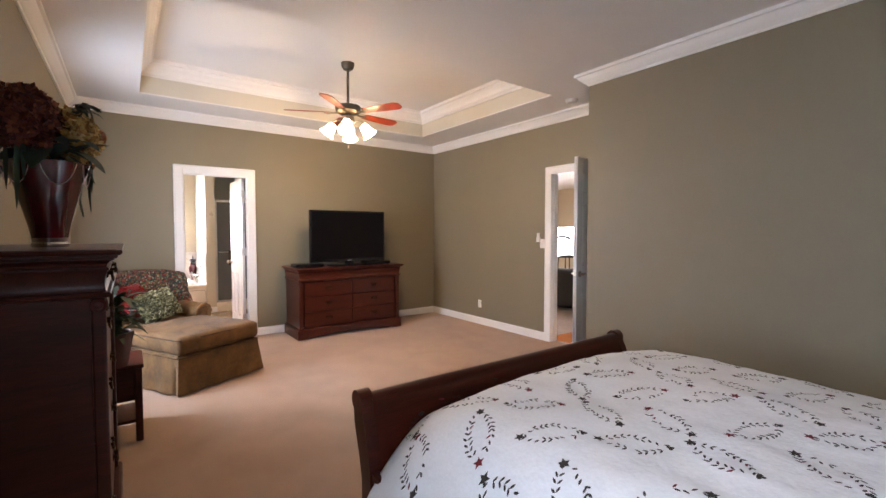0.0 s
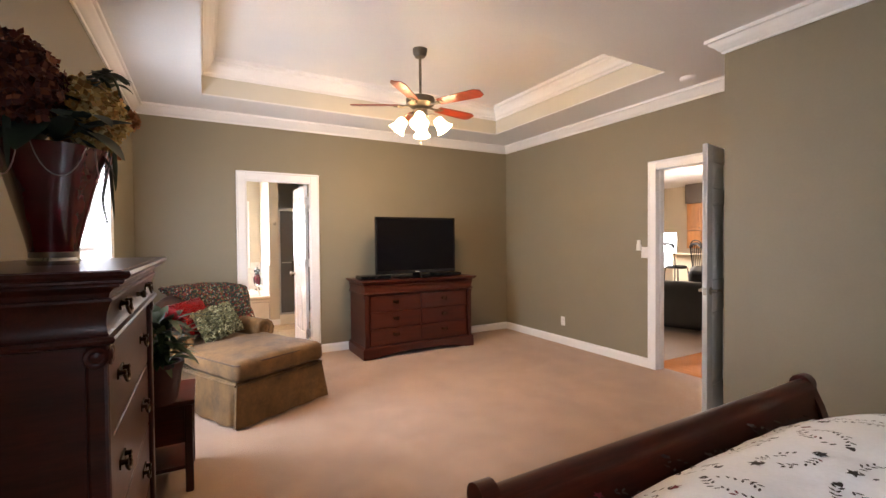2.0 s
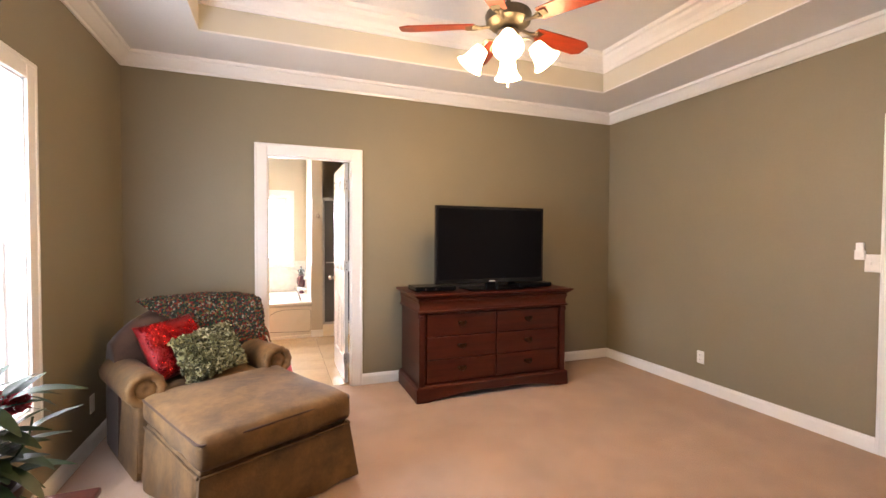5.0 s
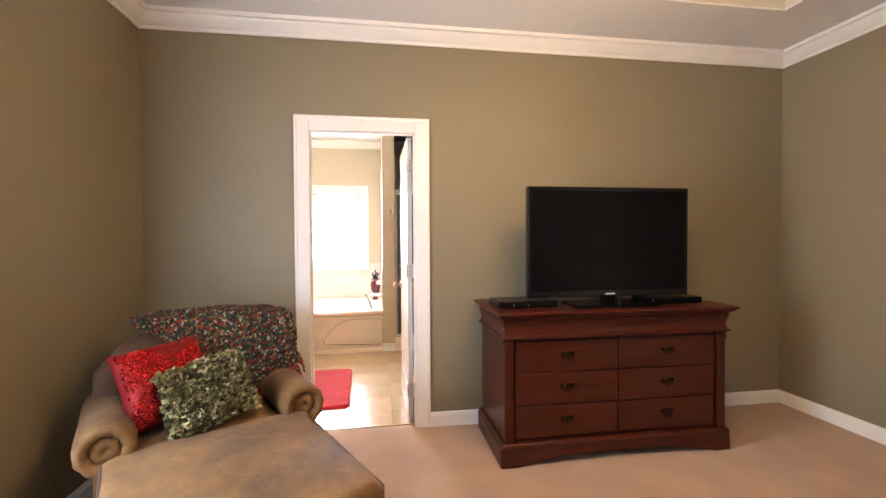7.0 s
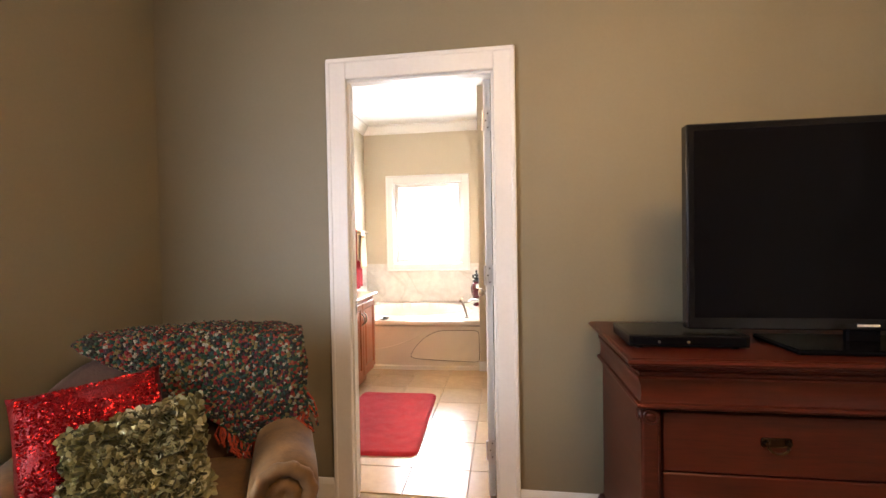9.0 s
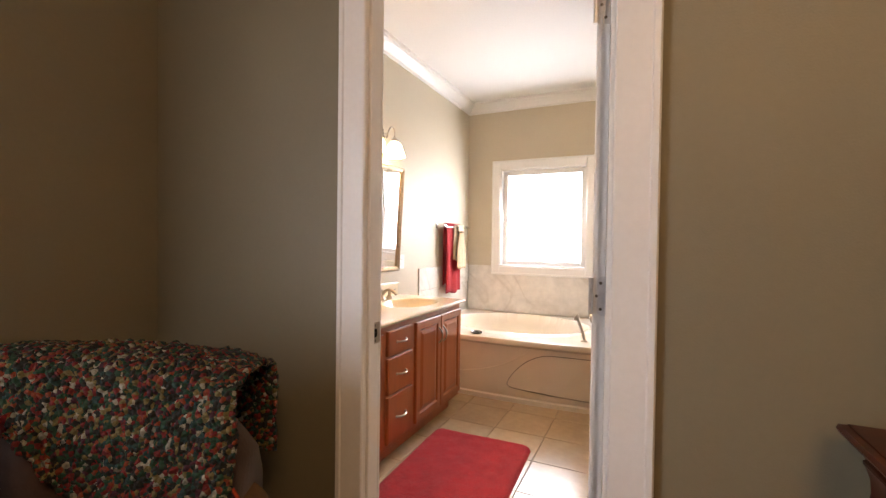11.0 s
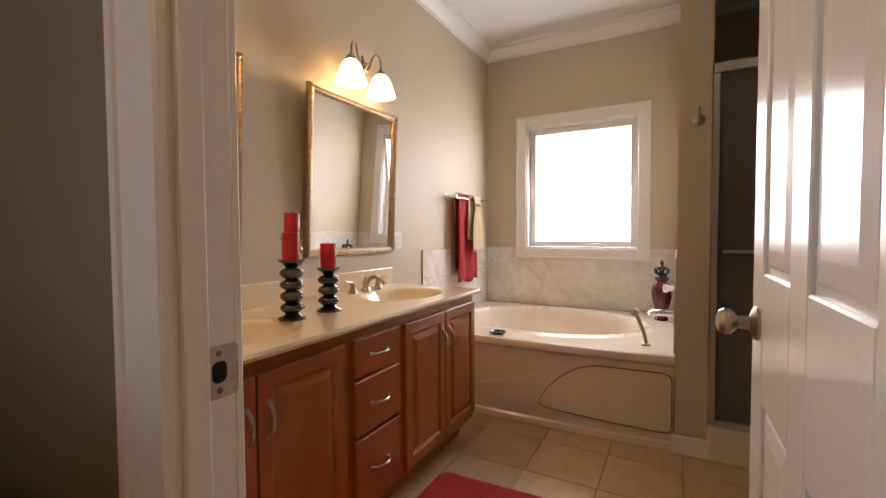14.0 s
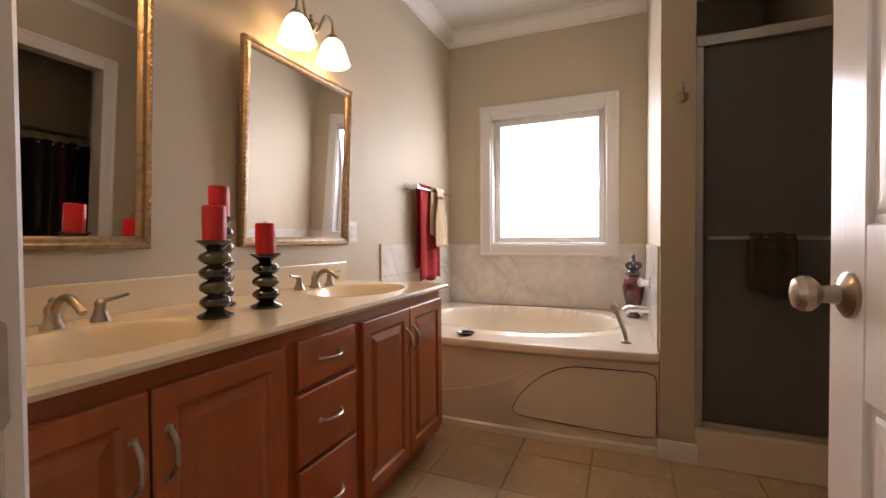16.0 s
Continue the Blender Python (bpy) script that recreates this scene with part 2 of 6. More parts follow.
# ---- building helpers ----
def link(name, bm, mat, smooth=False):
    me = bpy.data.meshes.new(name)
    bm.to_mesh(me)
    bm.free()
    me.materials.append(mat)
    if smooth:
        me.shade_smooth()
        me.set_sharp_from_angle(angle=radians(smooth if smooth > 1 else 40))
    return new(name, me)


def part(name, bm, mat, parent, label="", smooth=False):
    ob = link(name, bm, mat, smooth)
    ob.parent = parent
    if label:
        tagged(ob, label)
    return ob


def thing(name, m, label, category, group=""):
    ob = new(name)
    ob.empty_display_size = 0.1
    ob.matrix_world = m
    return tagged(ob, label, category, group)


def structure(name, bm, mat, label="", smooth=False):
    return tagged(link(name, bm, mat, smooth), label or name.replace("_", " "), "", "", "structure")


def box(x0, x1, y0, y1, z0, z1, bevel=0.0, seg=2, bm=None, m=None):
    own = bmesh.new()
    bmesh.ops.create_cube(own, size=1.0)
    for v in own.verts:
        v.co = Vector((x0 + (x1 - x0) * (v.co.x + 0.5), y0 + (y1 - y0) * (v.co.y + 0.5), z0 + (z1 - z0) * (v.co.z + 0.5)))
    if bevel > 0:
        bmesh.ops.bevel(own, geom=own.edges[:], offset=bevel, segments=seg, profile=0.5, affect="EDGES")
    if m is not None:
        own.transform(m)
    return join(bm, own)


def join(bm, own):
    if bm is None:
        return own
    me = bpy.data.meshes.new("tmp")
    own.to_mesh(me)
    own.free()
    bm.from_mesh(me)
    bpy.data.meshes.remove(me)
    return bm


def lathe(profile, seg=24, m=None, bm=None, wob=None):
    own = bmesh.new()
    rings = []
    for r, z in profile:
        ring = []
        for k in range(seg):
            a = 2 * math.pi * k / seg
            f = wob(a, z) if wob else 1.0
            ring.append(own.verts.new((r * f * math.cos(a), r * f * math.sin(a), z)))
        rings.append(ring)
    for a, b in zip(rings, rings[1:]):
        for k in range(seg):
            own.faces.new((a[k], a[(k + 1) % seg], b[(k + 1) % seg], b[k]))
    for ring, flip in ((rings[0], True), (rings[-1], False)):
        own.faces.new(ring[::-1] if flip else ring)
    if m is not None:
        own.transform(m)
    return join(bm, own)


def tube(points, radius, seg=8, bm=None, m=None, taper=1.0):
    own = bmesh.new()
    pts = [Vector(p) for p in points]
    rings, n = [], len(pts)
    for i, p in enumerate(pts):
        d = (pts[min(i + 1, n - 1)] - pts[max(i - 1, 0)]).normalized()
        side = d.cross(Vector((0.31, 0.17, 0.93))).normalized()
        up = side.cross(d)
        r = radius * (1 + (taper - 1) * i / max(n - 1, 1))
        rings.append([own.verts.new(p + r * (side * math.cos(2 * math.pi * k / seg) + up * math.sin(2 * math.pi * k / seg))) for k in range(seg)])
    for a, b in zip(rings, rings[1:]):
        for k in range(seg):
            own.faces.new((a[k], a[(k + 1) % seg], b[(k + 1) % seg], b[k]))
    own.faces.new(rings[0][::-1])
    own.faces.new(rings[-1])
    if m is not None:
        own.transform(m)
    return join(bm, own)


def bez(a, b, c, d, n=10):
    a, b, c, d = Vector(a), Vector(b), Vector(c), Vector(d)
    return [(1 - t) ** 3 * a + 3 * (1 - t) ** 2 * t * b + 3 * (1 - t) * t * t * c + t ** 3 * d for t in (i / n for i in range(n + 1))]


def sweep(path, profile, closed=False, bm=None):
    """Moulding along a path in plan, the room on its left; profile: (distance from the wall, height)."""
    own = bmesh.new()
    n = len(path)
    pts = [Vector(p) for p in path]

    def normal(i):
        d = (pts[(i + 1) % n] - pts[i]).normalized()
        return Vector((-d.y, d.x))

    cols = []
    for i in range(n):
        if closed or 0 < i < n - 1:
            a, b = normal((i - 1) % n), normal(i)
            off = (a + b) / (1 + a.dot(b))
        else:
            off = normal(0) if i == 0 else normal(n - 2)
        cols.append([own.verts.new((pts[i].x + off.x * d, pts[i].y + off.y * d, z)) for d, z in profile])
    k = len(profile)
    for i in range(n if closed else n - 1):
        a, b = cols[i], cols[(i + 1) % n]
        for j in range(k):
            own.faces.new((a[j], b[j], b[(j + 1) % k], a[(j + 1) % k]))
    if not closed:
        own.faces.new(cols[0])
        own.faces.new(cols[-1][::-1])
    bmesh.ops.recalc_face_normals(own, faces=own.faces[:])
    return join(bm, own)


def extrude_profile(profile, x0, x1, bm=None, m=None):
    """A (y, z) outline drawn along x."""
    own = bmesh.new()
    a = [own.verts.new((x0, y, z)) for y, z in profile]
    b = [own.verts.new((x1, y, z)) for y, z in profile]
    k = len(profile)
    for j in range(k):
        own.faces.new((a[j], b[j], b[(j + 1) % k], a[(j + 1) % k]))
    own.faces.new(a)
    own.faces.new(b[::-1])
    bmesh.ops.recalc_face_normals(own, faces=own.faces[:])
    if m is not None:
        own.transform(m)
    return join(bm, own)


def wall(name, x0, x1, z1, thick, holes, mat, m, label, z0=0.0):
    """A wall along local x, its face at local y = 0 and its body behind; holes: (x0, x1, z0, z1)."""
    bm = bmesh.new()
    xs = sorted({x0, x1, *(h[0] for h in holes), *(h[1] for h in holes)})
    for a, b in zip(xs, xs[1:]):
        cuts = sorted((h[2], h[3]) for h in holes if h[0] < (a + b) / 2 < h[1])
        z = z0
        for c, d in cuts + [(z1, z1)]:
            if c > z:
                box(a, b, -thick, 0, z, c, bm=bm)
            z = d
    ob = structure(name, bm, mat, label)
    ob.matrix_world = m
    return ob


def casing(bm, x0, x1, z0, z1, w=0.088, t=0.02, sill=False, m=None):
    """Flat casing with a back band round an opening in the wall's own plane."""
    own = bmesh.new()
    for a, b in ((x0 - w, x0), (x1, x1 + w)):
        box(a, b, -0.001, t * 0.8, z0 - (w if sill else 0), z1 + w, 0.004, 1, own)
    box(x0, x1, -0.001, t * 0.8, z1, z1 + w, 0.004, 1, own)
    if sill:
        box(x0, x1, -0.001, t * 0.8, z0 - w, z0, 0.004, 1, own)
    for a, b in ((x0 - w - 0.003, x0 - w + 0.018), (x1 + w - 0.018, x1 + w + 0.003)):
        box(a, b, -0.001, t, z0 - (w + 0.003 if sill else 0), z1 + w + 0.003, 0.004, 1, own)
    box(x0 - w, x1 + w, -0.001, t + 0.001, z1 + w - 0.018, z1 + w + 0.004, 0.004, 1, own)
    if sill:
        box(x0 - w, x1 + w, -0.001, t + 0.001, z0 - w - 0.004, z0 - w + 0.018, 0.004, 1, own)
    if m is not None:
        own.transform(m)
    return join(bm, own)


H = 2.775
CROWN = [(d, H - z) for d, z in ((0, 0.105), (0.012, 0.105), (0.016, 0.088), (0.028, 0.082), (0.045, 0.062), (0.068, 0.045), (0.076, 0.028), (0.092, 0.023), (0.094, 0), (0, 0))]
BASE = [(0, 0), (0.016, 0), (0.016, 0.075), (0.011, 0.088), (0.006, 0.098), (0, 0.10)]

# ---- bedroom shell ----
X0, Y0, Y1 = 0.06, -1.2, 7.02
XN, YN = 3.94, 3.42            # corner of the wall by the bed
EA, EB = (4.755, YN), (4.745, Y1)  # wall with the entry door
turn = math.degrees(math.atan2(EB[1] - EA[1], EB[0] - EA[0]))
EAST = pose(EA[0], EA[1], 0, 0, 0, turn)
ELEN = math.hypot(EB[0] - EA[0], EB[1] - EA[1])
ED0, ED1, EDH = 0.27, 1.087, 2.065   # entry door opening along that wall
BD0, BD1, BDH = 1.096, 1.806, 2.063  # bathroom door opening
BX1, BY0, BY1 = 2.30, Y1 + 0.07, 10.425  # bathroom extents
WEST = pose(X0, 0, 0, 0, 0, -90)     # local x runs to -y
SOUTH = pose(0, Y0, 0)
NORTH = pose(0, Y1, 0, 0, 0, 180)    # local x runs to -x
WIN = (4.75, 5.665, 0.52, 2.11)
WIN2 = (0.10, 1.00, 0.52, 2.11)

structure("floor", box(X0 - 0.1, 4.88, Y0 - 0.1, Y1 + 0.02, -0.12, 0.0), CARPET, "tan cut-pile carpet over the bedroom floor")
wall("wall_west", -Y1 - 0.15, -Y0 + 0.12, 3.3, 0.16, [(-WIN[1], -WIN[0], WIN[2], WIN[3]), (-WIN2[1], -WIN2[0], WIN2[2], WIN2[3])], SAGE, WEST, "sage green painted bedroom wall with windows")
wall("wall_south", X0, XN + 0.12, 3.3, 0.16, [], SAGE, SOUTH, "sage green painted bedroom wall")
wall("wall_north", -4.98, -X0, 3.3, 0.07, [(-BD1 - 0.02, -BD0 + 0.02, 0, BDH + 0.02)], SAGE, NORTH, "sage green painted wall with the bathroom doorway")
wall("wall_bed_side", Y0, YN, 3.3, 0.12, [], SAGE, pose(XN, 0, 0, 0, 0, 90), "sage green painted wall beside the bed")
structure("wall_alcove", box(XN + 0.12, 4.9, YN - 0.12, YN, 0, 3.3), SAGE, "sage green return wall behind the open door")
wall("wall_east", 0.0, ELEN, 3.3, 0.12, [(ED0 - 0.02, ED1 + 0.02, 0, EDH + 0.02)], SAGE, EAST, "sage green painted wall with the entry doorway")

# ceiling with its raised tray
TX0, TX1, TY0, TY1, TZ = 0.68, 4.13, 4.00, 6.43, 3.115
bm = bmesh.new()
for a, b, c, d in ((X0 - 0.1, TX0, Y0 - 0.1, Y1 + 0.1), (TX1, 5.0, Y0 - 0.1, Y1 + 0.1), (TX0, TX1, Y0 - 0.1, TY0), (TX0, TX1, TY1, Y1 + 0.1)):
    box(a, b, c, d, H, H + 0.012, bm=bm)
structure("ceiling", bm, WHITECEIL, "white painted bedroom ceiling round the raised tray")
structure("ceiling_tray", box(TX0 - 0.05, TX1 + 0.05, TY0 - 0.05, TY1 + 0.05, TZ, TZ + 0.04), WHITECEIL, "white painted top of the tray ceiling")
for i, (a, b, c, d) in enumerate(((TX0 - 0.05, TX0, TY0 - 0.05, TY1 + 0.05), (TX1, TX1 + 0.05, TY0 - 0.05, TY1 + 0.05), (TX0, TX1, TY0 - 0.05, TY0), (TX0, TX1, TY1, TY1 + 0.05))):
    structure("ceiling_tray_side_%d" % (i + 1), box(a, b, c, d, H + 0.013, TZ + 0.02), TRAYPAINT, "cream painted upright side of the tray ceiling")
ring = [(TX0, TY0), (TX1, TY0), (TX1, TY1), (TX0, TY1)]
structure("trim_tray_crown", sweep(ring, [(d * 1.25, TZ - (H - z) * 1.5) for d, z in CROWN], True), TRIM, "white crown moulding inside the tray")

ROOM = [(X0, Y0), (XN, Y0), (XN, YN), EA, EB, (X0, Y1)]
structure("trim_crown", sweep(ROOM, CROWN, True), TRIM, "white crown moulding round the bedroom", 30)


def along(s, off=0.0):
    p = EAST @ Vector((s, off, 0))
    return (p.x, p.y)


for i, path in enumerate(([(X0, Y0), (XN, Y0), (XN, YN), (4.745, YN)], [along(ED1 + 0.092), EB, (BD1 + 0.101, Y1)], [(BD0 - 0.101, Y1), (X0, Y1), (X0, Y0)])):
    structure("baseboard_%d" % (i + 1), sweep(path, BASE), TRIM, "white painted baseboard")

bm = casing(None, -BD1, -BD0, 0, BDH, 0.097, m=NORTH)
casing(bm, BD0, BD1, 0, BDH, m=pose(0, BY0 + 0.004, 0))
JY0, JY1 = Y1 - 0.004, Y1 + 0.076
for a, b in ((BD0 - 0.02, BD0), (BD1, BD1 + 0.02)):
    box(a, b, JY0, JY1, 0, BDH + 0.02, 0.002, 1, bm)
    c = b if a < 1.4 else a - 0.012
    box(c, c + 0.012, Y1 + 0.004, Y1 + 0.034, 0, BDH, 0.002, 1, bm)
box(BD0 - 0.02, BD1 + 0.02, JY0, JY1, BDH, BDH + 0.02, 0.002, 1, bm)
box(BD0, BD1, Y1 + 0.004, Y1 + 0.034, BDH - 0.012, BDH, 0.002, 1, bm)
structure("trim_bathroom_door", bm, TRIM, "white painted casing and jamb of the bathroom doorway")

bm = casing(None, ED0, ED1, 0, EDH)
for a, b in ((ED0 - 0.02, ED0), (ED1, ED1 + 0.02)):
    box(a, b, -0.124, 0.004, 0, EDH + 0.02, 0.002, 1, bm)
    c = b if a < 0.4 else a - 0.012
    box(c, c + 0.012, -0.085, -0.042, 0, EDH, 0.002, 1, bm)
box(ED0 - 0.02, ED1 + 0.02, -0.124, 0.004, EDH, EDH + 0.02, 0.002, 1, bm)
structure("trim_entry_door", bm, TRIM, "white painted casing and jamb of the entry doorway").matrix_world = EAST


def window(name, x0, x1, z0, z1, m, crank=False, depth=0.16, label="white framed window with bright daylight behind it", sash=True):
    """A window in the wall's own frame: casing, jamb, sash and pane."""
    w = tagged(new(name), label, "", "", "structure")
    w.matrix_world = m
    part("casing", casing(None, x0, x1, z0, z1, sill=True), TRIM, w)
    bm = bmesh.new()
    for a, b, c, d in ((x0 - 0.01, x0 + 0.012, z0, z1), (x1 - 0.012, x1 + 0.01, z0, z1), (x0, x1, z0 - 0.01, z0 + 0.012), (x0, x1, z1 - 0.012, z1 + 0.01)):
        box(a, b, -depth, 0.003, c, d, bm=bm)
    part("jamb", bm, TRIM, w)
    x0, x1, z0, z1 = x0 + 0.014, x1 - 0.014, z0 + 0.014, z1 - 0.014
    panes = [(z0, z1)] if crank else [(z0, (z0 + z1) / 2 + 0.02), ((z0 + z1) / 2 - 0.02, z1)]
    for k, (c, d) in enumerate(panes):
        y = -0.07 - 0.03 * k
        f = 0.045 if crank else 0.028
        bm = bmesh.new()
        for a, b, e, g in ((x0, x0 + f, c, d), (x1 - f, x1, c, d), (x0 + f, x1 - f, c, c + f), (x0 + f, x1 - f, d - f, d)):
            box(a, b, y - 0.03, y, e, g, 0.004, 1, bm)
        s = part("sash", bm, TRIM, w)
        p = part("pane", box(x0 + f, x1 - f, y - 0.018, y - 0.012, c + f, d - f), GLASS, s)
        p.visible_shadow = False
    if crank:
        c = (x0 + x1) / 2 - 0.18
        bm = box(c - 0.03, c + 0.03, -0.07, -0.035, z0, z0 + 0.018, 0.004, 1)
        tube([(c, -0.04, z0 + 0.015), (c + 0.02, -0.025, z0 + 0.024), (c + 0.12, -0.022, z0 + 0.02)], 0.006, bm=bm)
        part("crank_handle", bm, WHITEPLASTIC, w, "white window crank", True)
    return w


window("window_1", -WIN[1], -WIN[0], WIN[2], WIN[3], WEST)
window("window_2", -WIN2[1], -WIN2[0], WIN2[2], WIN2[3], WEST)
structure("backdrop_west", box(-2.6, -2.55, -6, 13, -2, 6), DAYGLOW, "hazy bright daylight outside the windows")
structure("backdrop_north", box(-3, 5, 13.0, 13.05, -2, 6), DAYGLOW, "hazy bright daylight outside the bathroom window")
structure("ground", box(-60, 60, -60, 60, -0.6, -0.5), material("lawn", (0.06, 0.09, 0.03), 0.9, var=0.3, scale=0.5), "lawn outside the house")

# ---- bathroom shell ----
BWIN = (0.434, 1.330, 0.980, 2.025)
BN = pose(0, BY1, 0, 0, 0, 180)
wall("wall_bath_north", -BX1 - 0.12, -X0 + 0.16, 3.0, 0.16, [(-BWIN[1], -BWIN[0], BWIN[2], BWIN[3])], BATHPAINT, BN, "beige painted bathroom wall with the window")
wall("wall_bath_west", -BY1 - 0.16, -BY0 + 0.0, 3.0, 0.16, [], BATHPAINT, WEST, "beige painted bathroom wall behind the vanity")
CL0, CL1 = 8.17, 8.93
wall("wall_bath_east", BY0, BY1, 3.0, 0.12, [(CL0, CL1, 0, 2.06)], BATHPAINT, pose(BX1, 0, 0, 0, 0, 90), "beige painted bathroom wall with the closet doorway")
structure("wall_bath_south", box(X0, BD0 - 0.02, BY0, BY0 + 0.004, 0, 2.9), BATHPAINT, "beige painted bathroom side of the bedroom wall")
structure("wall_bath_south_east", box(BD1 + 0.02, BX1, BY0, BY0 + 0.004, 0, 2.9), BATHPAINT, "beige painted bathroom side of the bedroom wall")
structure("wall_bath_south_head", box(BD0 - 0.02, BD1 + 0.02, BY0, BY0 + 0.004, BDH + 0.02, 2.9), BATHPAINT, "beige painted wall above the bathroom door")
structure("ceiling_bath", box(X0 - 0.1, BX1 + 0.1, BY0 - 0.05, BY1 + 0.1, H - 0.02, H + 0.03), WHITECEIL, "white painted bathroom ceiling")
structure("trim_bath_crown", sweep([(X0, BY0 + 0.004), (BX1, BY0 + 0.004), (BX1, BY1), (X0, BY1)], [(d, z - 0.02) for d, z in CROWN], True), TRIM, "white crown moulding round the bathroom", 30)
window("window_3", -BWIN[1], -BWIN[0], BWIN[2], BWIN[3], BN, crank=True, label="white framed crank window over the bathtub")

# partition between tub and shower
PX0, PX1, PY0 = 1.605, 1.745, 9.17
structure("wall_shower_partition", box(PX0, PX1, PY0, BY1, 0, H - 0.02), BATHPAINT, "beige painted end wall between bathtub and shower")
structure("baseboard_4", box(PX0 - 0.014, PX1 + 0.012, PY0 - 0.014, PY0, 0, 0.095, 0.004, 1), TRIM, "cream tile baseboard at the foot of the end wall")
structure("floor_bath", box(X0 - 0.05, BX1 + 0.05, Y1 + 0.02, BY1 + 0.05, -0.12, -0.006), GROUT, "pale grout bed under the bathroom tiles")


# ---- doors ----
def knob(m, parent, mat=NICKEL):
    """A round door knob on its rose, along local +z."""
    bm = lathe([(0.001, 0), (0.033, 0), (0.033, 0.005), (0.026, 0.010), (0.014, 0.014), (0.012, 0.034), (0.018, 0.038), (0.0255, 0.046), (0.0265, 0.056), (0.021, 0.065), (0.009, 0.069), (0.001, 0.0695)], 20, m)
    return part("door_knob", bm, mat, parent, "brushed nickel door knob", 35)


def lever(m, parent):
    bm = lathe([(0.001, 0), (0.031, 0), (0.031, 0.006), (0.012, 0.012), (0.011, 0.045), (0.001, 0.046)], 18, m)
    tube(bez((0, 0, 0.038), (0.02, 0.004, 0.042), (0.07, 0.010, 0.04), (0.11, -0.004, 0.036), 8), 0.009, 8, bm, m)
    return part("door_handle", bm, NICKEL, parent, "nickel lever door handle", 35)


def round_plate(w, h, r, t, m, bm=None):
    """A thin plate in the local x-z plane with rounded corners, its face towards -y."""
    own = bmesh.new()
    pts = []
    for cx, cz, a0 in ((w - r, h - r, 0), (-w + r, h - r, 90), (-w + r, -h + r, 180), (w - r, -h + r, 270)):
        for k in range(6):
            a = radians(a0 + 18 * k)
            pts.append((cx + r * math.cos(a), cz + r * math.sin(a)))
    f, b = [own.verts.new((x, -t, z)) for x, z in pts], [own.verts.new((x, 0, z)) for x, z in pts]
    own.faces.new(f), own.faces.new(b[::-1])
    for k in range(len(pts)):
        j = (k + 1) % len(pts)
        own.faces.new((f[k], b[k], b[j], f[j]))
    bmesh.ops.recalc_face_normals(own, faces=own.faces[:])
    own.transform(m)
    return join(bm, own)


def door(name, w, h, m, label, lever_type=False, handle_z=0.93):
    """A six-panel door leaf; local x from the hinge, local z up, local y its thickness."""
    d = tagged(new(name), label, "", "", "structure")
    d.matrix_world = m
    t = 0.0175
    st = 0.105
    px = [(st, w / 2 - 0.045), (w / 2 + 0.045, w - st)]
    pz = [(0.22, 0.79), (1.03, 1.62), (1.735, h - 0.125)]
    bm = box(0, w, -0.009, 0.009, 0, h)
    for a, b in ((0, st), (w / 2 - 0.045, w / 2 + 0.045), (w - st, w)):
        box(a, b, -t, t, 0, h, 0.003, 1, bm)
    zs = [0] + [z for p in pz for z in p] + [h]
    for a, b in zip(zs[::2], zs[1::2]):
        for c, e in px:
            box(c, e, -t, t, a, b, 0.003, 1, bm)
    part("leaf", bm, DOORPAINT, d)
    for c, e in px:
        for a, b in pz:
            own = bmesh.new()
            for s in (-1, 1):
                v = []
                for inset, y in ((0.012, 0.0095), (0.018, 0.0125), (0.045, 0.0165)):
                    v.append([own.verts.new((x, s * y, z)) for x, z in ((c + inset, a + inset), (e - inset, a + inset), (e - inset, b - inset), (c + inset, b - inset))])
                for p, q in zip(v, v[1:]):
                    for k in range(4):
                        own.faces.new((p[k], p[(k + 1) % 4], q[(k + 1) % 4], q[k]))
                own.faces.new(v[-1])
            bmesh.ops.recalc_face_normals(own, faces=own.faces[:])
            part("panel", own, DOORPAINT, d)
    for s in (-1, 1):
        f = pose(w - 0.065, s * t, handle_z, -90 * s, 0, 0)
        if lever_type:
            lever(pose(w - 0.065, s * t, handle_z) @ Matrix(((-1, 0, 0, 0), (0, 0, s, 0), (0, 1, 0, 0), (0, 0, 0, 1))), d)
        else:
            knob(f, d)
    part("latch_plate", box(w - 0.001, w + 0.0015, -0.012, 0.012, handle_z - 0.028, handle_z + 0.028, 0.001, 1), NICKEL, d, "nickel latch plate")
    for z in (0.23, 1.092, h - 0.20):
        bm = round_plate(0.021, 0.051, 0.014, 0.0025, pose(0, -0.016, z, 0, 0, -90))
        tube([(-0.005, 0.020, z - 0.047), (-0.005, 0.020, z + 0.047)], 0.0065, 8, bm)
        hinge = part("hinge", bm, SATIN, d, "satin nickel door hinge", 35)
        for k, y in ((-0.034, -0.004), (0.0, 0.006), (0.034, -0.004)):
            part("screw", lathe([(0.0005, 0), (0.0042, 0), (0.0036, 0.0012), (0.0005, 0.0014)], 10, pose(-0.0025, y, z + k, 0, -90, 0)), PEWTER, hinge, "screw head")
    return d


door("door_1", 0.708, 2.045, pose(BD1 - 0.035, Y1 + 0.084, 0.008, 0, 0, 90.6), "white six-panel door standing open into the bathroom")
dp = EAST @ Vector((ED0 + 0.024, 0.012, 0))
door("door_2", 0.79, 2.06, pose(dp.x, dp.y, 0.008, 0, 0, 180 + 10.5), "white six-panel bedroom door standing wide open", True, 0.95)
